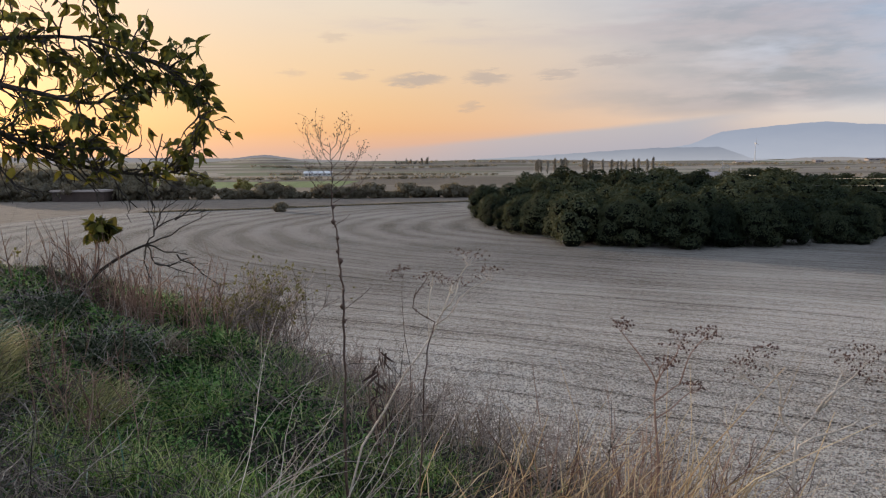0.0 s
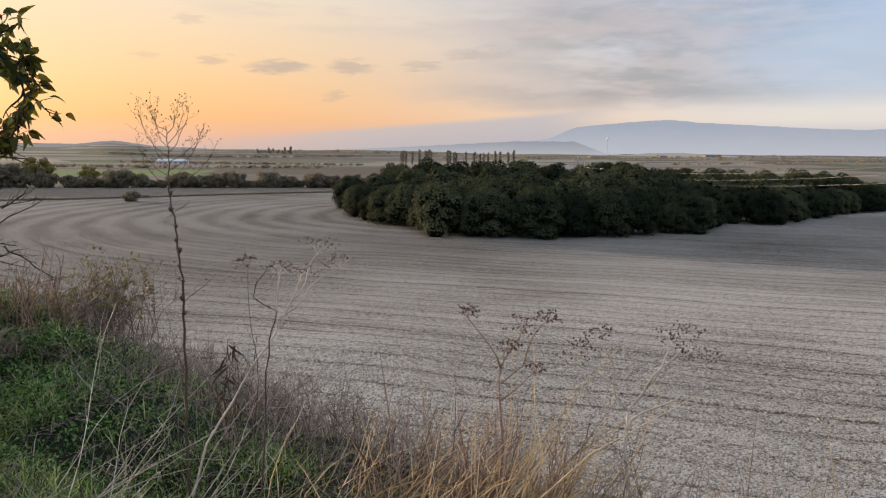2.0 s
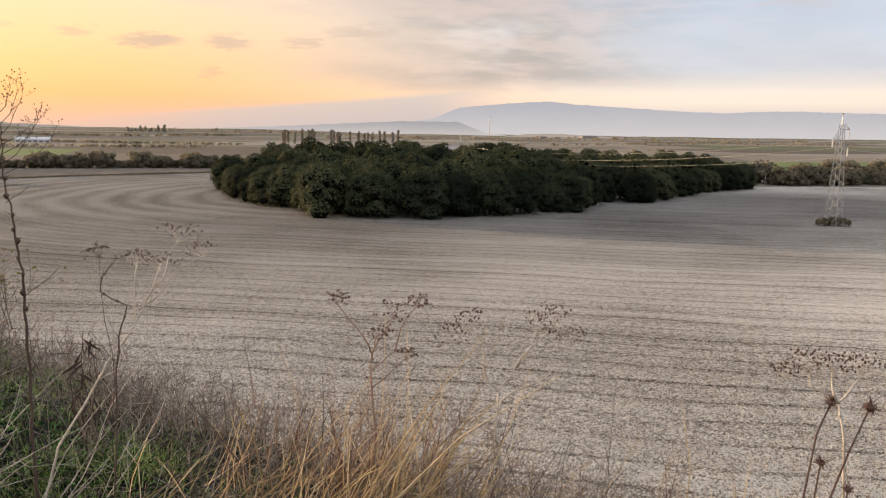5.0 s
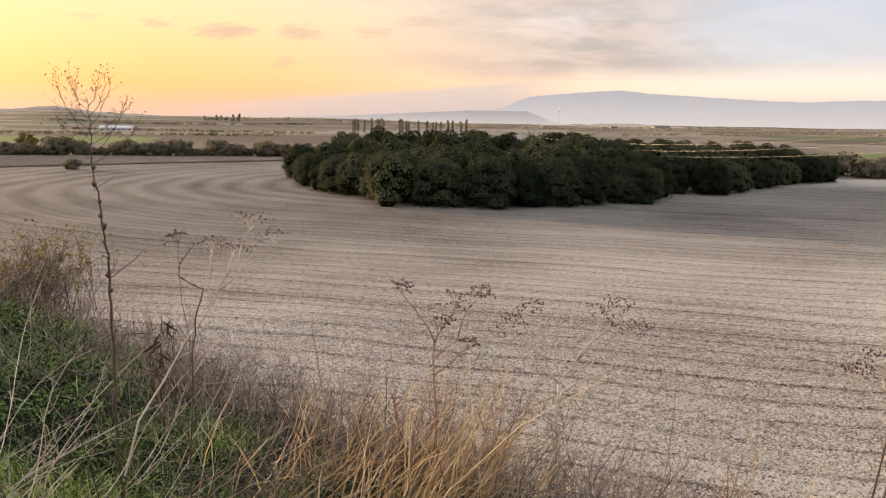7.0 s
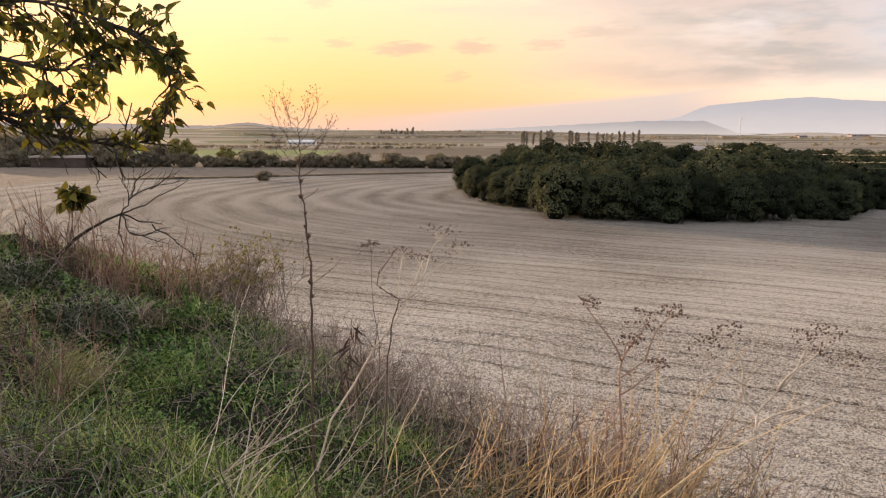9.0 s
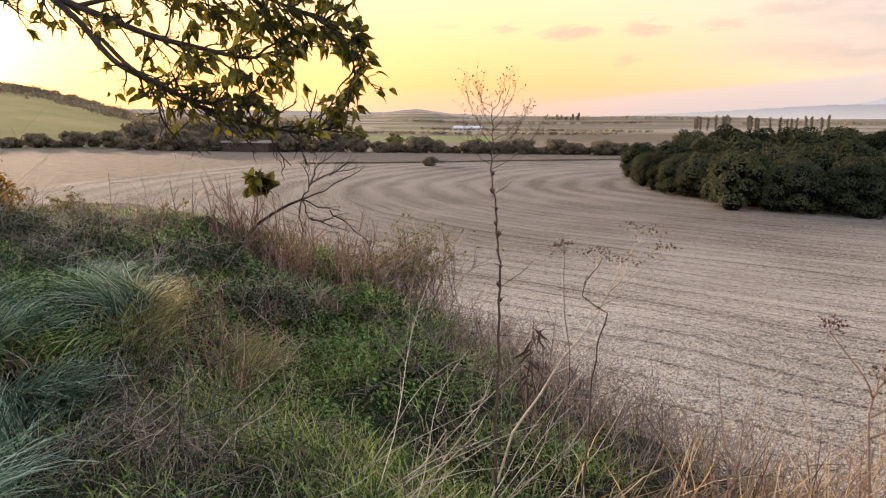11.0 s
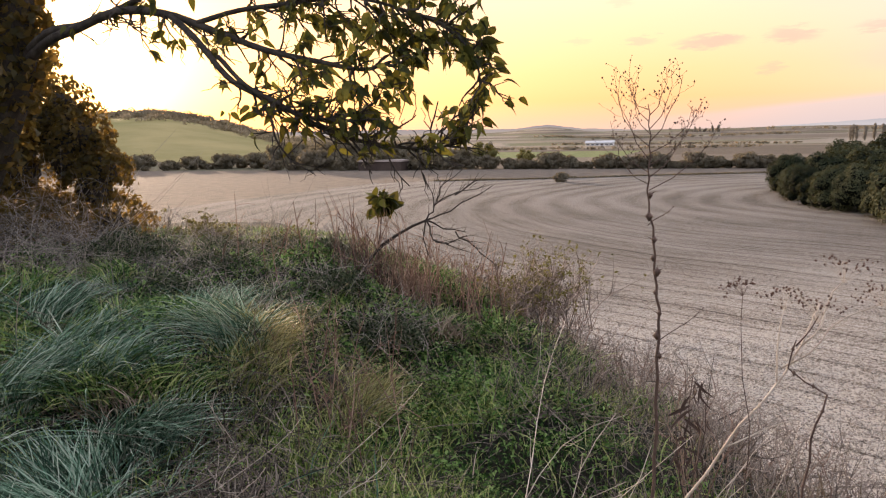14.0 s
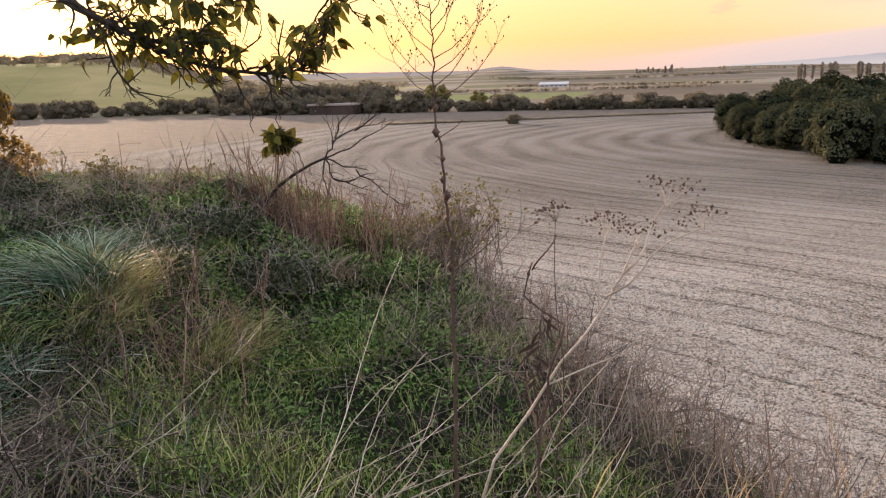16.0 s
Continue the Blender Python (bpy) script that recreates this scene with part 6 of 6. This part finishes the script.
def build_mound(x, y, radius, seed, label):
    """A low cushion of greyish weeds over dead stems."""
    r = np.random.default_rng(seed)
    z = float(bank_height(x, y))
    t = thing("weed_mound", (x, y, z - 0.03), label, "weeds", "weed mounds")
    c = [(radius * 0.75 * math.cos(2.4 * k), radius * 0.75 * math.sin(2.4 * k), 0.06 + 0.10 * r.random()) for k in range(7)] + [(0, 0, radius * 0.35)]
    v, f = leaf_cloud(c, [radius * (0.34 + 0.2 * r.random()) for _ in range(7)] + [radius * 0.6], 5200, 0.026, seed + 1, 0.8)
    tagged(part("foliage", mesh_np("foliage", v, f, [], M_WEED), t), kind="stuff")
    n = 130
    p = np.column_stack([r.normal(size=n) * radius * 0.6, r.normal(size=n) * radius * 0.6, 0.05 + 0.1 * r.random(n)])
    way = np.column_stack([r.normal(size=n) * 0.7, r.normal(size=n) * 0.7, 0.3 + 0.7 * r.random(n)])
    tagged(part("dead_stem", stems(p, way, radius * (0.8 + 0.9 * r.random(n)), np.full(n, 0.0035), 0.2 + 0.3 * r.random(n), "dead_stem", M_GREY, seed + 2, 1, 0.5), t), kind="stuff")


for i, (mx, my, mr) in enumerate(((-5.7, 8.5, 0.55), (-6.9, 9.3, 0.5), (-4.7, 7.5, 0.4), (-7.7, 8.7, 0.6), (-5.1, 9.4, 0.4), (-3.9, 8.6, 0.42), (-6.3, 7.6, 0.45))):
    build_mound(mx, my, mr, 210 + 5 * i, "grey-green cushion of weeds over dead stems")
for i, (mx, my, mr) in enumerate(((-6.9, 11.2, 0.62), (-8.0, 11.0, 0.55), (-6.0, 10.9, 0.42), (-7.5, 10.2, 0.5))):
    build_mound(mx, my, mr, 260 + 5 * i, "grey-green cushion of weeds over dead stems")
for i, (cx, cy, n) in enumerate(((-4.75, 10.35, 46), (-4.4, 10.3, 40), (-5.3, 10.5, 34), (-4.1, 10.7, 30), (-5.0, 9.9, 26), (-4.3, 9.9, 22), (-3.7, 10.9, 26))):
    build_stem_clump(cx, cy, n, 290 + 3 * i)
for i, (cx, cy) in enumerate(((-4.0, 6.35), (-3.85, 5.95), (-4.2, 6.6), (-3.3, 7.0), (-3.1, 6.3), (-4.6, 7.3))):
    build_sunlit_dry_tuft(cx, cy, 320 + 3 * i)
build_dead_dock(-0.51, 5.9, 8.52)
build_sapling()
build_dead_branch()
build_shrub(-3.05, 11.8, 1.15, 1.3, 80, 121, "bare pinkish twiggy shrub at the bank's edge")
build_shrub(-7.2, 11.6, 0.6, 1.1, 44, 131, "low bare reddish shrub on the bank")
build_shrub(-9.4, 12.2, 0.6, 1.4, 44, 141, "low bare reddish shrub beside the ivy")


# ---- the tree that hangs over the bank ----
def curve_points(pts, per=4):
    """A smooth line through the given places."""
    p = [Vector(v) for v in pts]
    p = [p[0] * 2 - p[1]] + p + [p[-1] * 2 - p[-2]]
    out = []
    for i in range(1, len(p) - 2):
        for k in range(per):
            t = k / per
            a, b, c, d = p[i - 1], p[i], p[i + 1], p[i + 2]
            out.append(0.5 * ((2 * b) + (c - a) * t + (2 * a - 5 * b + 4 * c - d) * t * t + (3 * b - a - 3 * c + d) * t ** 3))
    return out + [p[-2]]


def build_tree():
    q = np.random.default_rng(151)
    foot = Vector((-10.5, 7.3, float(bank_height(-10.5, 7.3)) - 0.05))
    t = thing("walnut_tree", foot, "old leaning tree whose leafy limb hangs over the bank", "tree")
    rel = lambda l: [Vector(p) - foot for p in l]
    trunk = curve_points([foot, (-9.74, 7.38, 8.36), (-8.93, 7.53, 9.53), (-8.09, 7.49, 10.7), (-7.85, 7.46, 11.6), (-8.03, 7.28, 13.22)])
    part("trunk", Shape().tube(rel(trunk), 0.36, 0.21, 12).mesh("trunk", M_BARK, True), t)
    limbs = {
        "high": ([(-7.94, 7.49, 10.88), (-7.22, 7.33, 11.19), (-6.54, 7.2, 11.22), (-5.89, 7.1, 11.33), (-5.22, 6.99, 11.47), (-4.43, 6.92, 11.42), (-3.71, 6.84, 11.28)], 0.0505, 0.0151),
        "long": ([(-8.03, 7.49, 10.74), (-7.31, 7.38, 11.1), (-6.65, 7.17, 11.17), (-5.94, 7.06, 11.28), (-5.26, 6.93, 11.19), (-4.59, 6.77, 10.97), (-3.95, 6.59, 10.75), (-3.46, 6.57, 10.63), (-3.08, 6.63, 10.55), (-2.85, 6.66, 10.6)], 0.059, 0.0113),
        "low": ([(-5.15, 6.88, 11.15), (-4.74, 6.7, 10.9), (-4.36, 6.59, 10.56), (-4.09, 6.57, 10.41), (-3.71, 6.59, 10.23), (-3.41, 6.59, 10.09), (-3.1, 6.61, 9.99), (-2.73, 6.65, 9.93), (-2.45, 6.66, 9.93), (-2.33, 6.72, 9.99)], 0.0323, 0.0063),
        "crown": ([(-5.33, 7.01, 11.46), (-4.7, 6.95, 11.69), (-4.07, 6.92, 11.78), (-3.6, 6.88, 11.74), (-3.25, 6.88, 11.62), (-3.0, 6.88, 11.45)], 0.0309, 0.00756),
        "upper": ([(-4.79, 6.81, 11.06), (-4.29, 6.72, 11.11), (-3.75, 6.74, 11.13), (-3.23, 6.75, 11.13), (-2.74, 6.77, 10.99), (-2.31, 6.81, 10.81)], 0.0253, 0.00756),
        "tip": ([(-2.86, 6.77, 11.03), (-2.5, 6.8, 10.88), (-2.28, 6.8, 10.70), (-2.17, 6.8, 10.48), (-2.2, 6.8, 10.28), (-2.32, 6.8, 10.15)], 0.014, 0.0055),
        "second": ([(-4.52, 6.7, 10.74), (-4.16, 6.56, 10.48), (-3.8, 6.47, 10.32), (-3.5, 6.41, 10.2), (-3.17, 6.38, 10.16), (-2.81, 6.41, 10.14)], 0.0225, 0.0063),
        "drop": ([(-4, 6.56, 10.34), (-3.89, 6.52, 10.16), (-3.84, 6.5, 10.02), (-3.71, 6.5, 9.85), (-3.6, 6.52, 9.78)], 0.0126, 0.00504),
    }
    spots = []

    def shoot(par, start, way, length, r0, level):
        way = way.normalized()
        end = start + way * length + Vector((0, 0, -0.06 * length))
        line = bend_between(start, end, q, 0.07, 5)
        shape = Shape().tube(rel(line), r0, r0 * 0.45, 4)
        for k in range(3 if level == 0 else 2):
            st = line[2 + k]
            d = (way + Vector((q.normal(), q.normal() * 0.7, q.normal() * 0.8)) * 0.6).normalized()
            ln = length * (0.3 + 0.3 * q.random())
            tip = bend_between(st, st + d * ln, q, 0.08, 3)
            shape.tube(rel(tip), r0 * 0.5, r0 * 0.25, 3, False)
            spots.append((tip[-1], d))
            spots.append((tip[2], d))
        spots.append((line[-1], way))
        spots.append((line[3], way))
        return part("twig", shape.mesh("twig", M_BARK), par)

    for name, (pts, r0, r1) in limbs.items():
        line = curve_points(pts, 4)
        ob = part("limb", Shape().tube(rel(line), r0, r1, 7).mesh("limb", M_BARK, True), t)
        count = {"crown": 40, "high": 26, "long": 64, "low": 62, "upper": 48, "tip": 16, "second": 40, "drop": 9}[name]
        for k in range(count):
            f = 0.28 + 0.72 * (k + q.random()) / count
            i = min(int(f * (len(line) - 1)), len(line) - 2)
            st = line[i]
            d = (line[i + 1] - line[i]).normalized()
            up = q.normal() * (0.7 if name != "upper" else 0.9) - (0.25 if name in ("long", "upper") else -0.15)
            w = d * 0.8 + Vector((q.normal() * 0.35, q.normal() * 0.7, up))
            ln = (0.18 + 0.31 * q.random()) * (1.0 if name in ("long", "upper") else 0.8)
            shoot(ob, st, w, ln, 0.011 if name != "drop" else 0.007, 0)
    v, f = leaf_cloud([tuple(p - foot) for p in trunk], np.full(len(trunk), 0.42), 6500, 0.085, 191, 1.0)
    tagged(part("ivy", mesh_np("ivy", v, f, [], M_IVY), t, "ivy clinging to the trunk"), kind="stuff")
    # leaves hang from the twigs, thickest towards the end of the limb
    shapes = [leaf_mesh("leaf", ln, wd, fo, dr, M_LEAF) for ln, wd, fo, dr in ((0.115, 0.060, 0.3, 0.5), (0.095, 0.052, 0.5, 0.8), (0.130, 0.064, 0.25, 0.4), (0.082, 0.048, 0.4, 1.0), (0.118, 0.056, 0.6, 0.7))]
    made, rest = 0, Shape()
    order = list(range(len(spots)))
    q.shuffle(order)
    for i in order:
        p, d = spots[i]
        dense = np.interp(p.x, [-5.51, -4.43, -3.71, -2.99, -2.09], [0.07, 0.16, 0.24, 0.48, 0.8]) * np.interp(p.z, [9.8, 10.07, 10.34, 10.61, 11.06], [0.12, 0.22, 0.5, 0.9, 1.0])
        if q.random() > dense or p.z < 9.86 or p.x > -1.92 + 0.22 * q.normal():
            continue
        for k in range(1 + int(q.random() < 0.75) + int(q.random() < 0.5)):
            down = Vector((d.x * 0.5 + q.normal() * 0.5, d.y * 0.5 + q.normal() * 0.5, -0.45 + q.normal() * 0.45)).normalized()
            at = p + Vector((q.normal(), q.normal(), q.normal())) * 0.022
            m = Matrix.LocRotScale(at - foot, down.to_track_quat("Y", "Z") @ Euler((0, q.uniform(-1.6, 1.6), 0)).to_quaternion(), Vector.Fill(3, 0.75 + 0.5 * q.random()))
            if made < 300:
                ob = part("leaf", shapes[made % 5], t)
                ob.matrix_basis = m
            else:
                me = shapes[made % 5]
                rest.add([m @ v.co for v in me.vertices], [tuple(f.vertices) for f in me.polygons])
            made += 1
    ob = part("foliage", rest.mesh("foliage", M_LEAVES, True), t)
    tagged(ob, kind="stuff")


build_tree()


def build_ivy():
    foot = Vector((-9.9, 9.3, float(bank_height(-9.9, 9.3))))
    t = thing("ivy_thicket", foot, "dark ivy-smothered stump with trailing leaves against the sun", "thicket")
    c = [(-10.08, 9.42, 10.73), (-9.81, 9.48, 10.26), (-9.48, 9.55, 9.79), (-9.14, 9.62, 9.38), (-10.29, 9.15, 9.72), (-10.96, 8.88, 10.4), (-11.5, 8.47, 11.07), (-10.56, 8.88, 8.64), (-9.75, 9.28, 8.51), (-11.64, 8.2, 9.32), (-8.94, 9.69, 8.71), (-12.45, 7.93, 10.53), (-9.34, 9.42, 7.97), (-10.96, 8.47, 7.97), (-9.55, 9.5, 10.55), (-9.25, 9.55, 10.1), (-9.0, 9.6, 9.6), (-9.9, 9.4, 11.1)]
    r = [0.41, 0.54, 0.57, 0.49, 0.81, 0.88, 1.1, 1.1, 0.81, 1.4, 0.57, 1.4, 0.68, 0.94, 0.42, 0.46, 0.45, 0.36]
    lc = [tuple(Vector(p) - foot) for p in c]
    v, f = leaf_cloud(lc, r, 44000, 0.06, 161, 1.0)
    part("leaves", mesh_np("leaves", v, f, [], M_IVY), t)
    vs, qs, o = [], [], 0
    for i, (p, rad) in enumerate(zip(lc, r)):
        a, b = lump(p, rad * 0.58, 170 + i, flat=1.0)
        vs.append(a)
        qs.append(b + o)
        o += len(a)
    part("core", mesh_np("core", np.concatenate(vs), np.concatenate(qs), [], M_BARK), t, "bark-coloured lumps filling the inside")
    # dry trailing stems over the foot of the thicket
    q = np.random.default_rng(181)
    n = 2200
    x, y = q.uniform(-12.5, -7.2, n), q.uniform(7.6, 9.8, n)
    z0 = bank_height(x, y) + q.uniform(0.0, 0.9, n) * smooth01(x, -7.5, -9.9)
    p = np.column_stack([x, y - 0.45, z0]) - np.array(foot)
    way = np.column_stack([q.normal(size=n) * 0.6 + 0.2, q.normal(size=n) * 0.4 - 0.3, q.normal(size=n) * 0.5 + 0.2])
    part("dry_trail", stems(p, way, 0.4 + 0.65 * q.random(n), 0.002 + 0.003 * q.random(n), 0.3 + 0.4 * q.random(n), "dry_trail", M_GREY, 183, 2, 0.5), t, "grey dry trailing stems")


build_ivy()
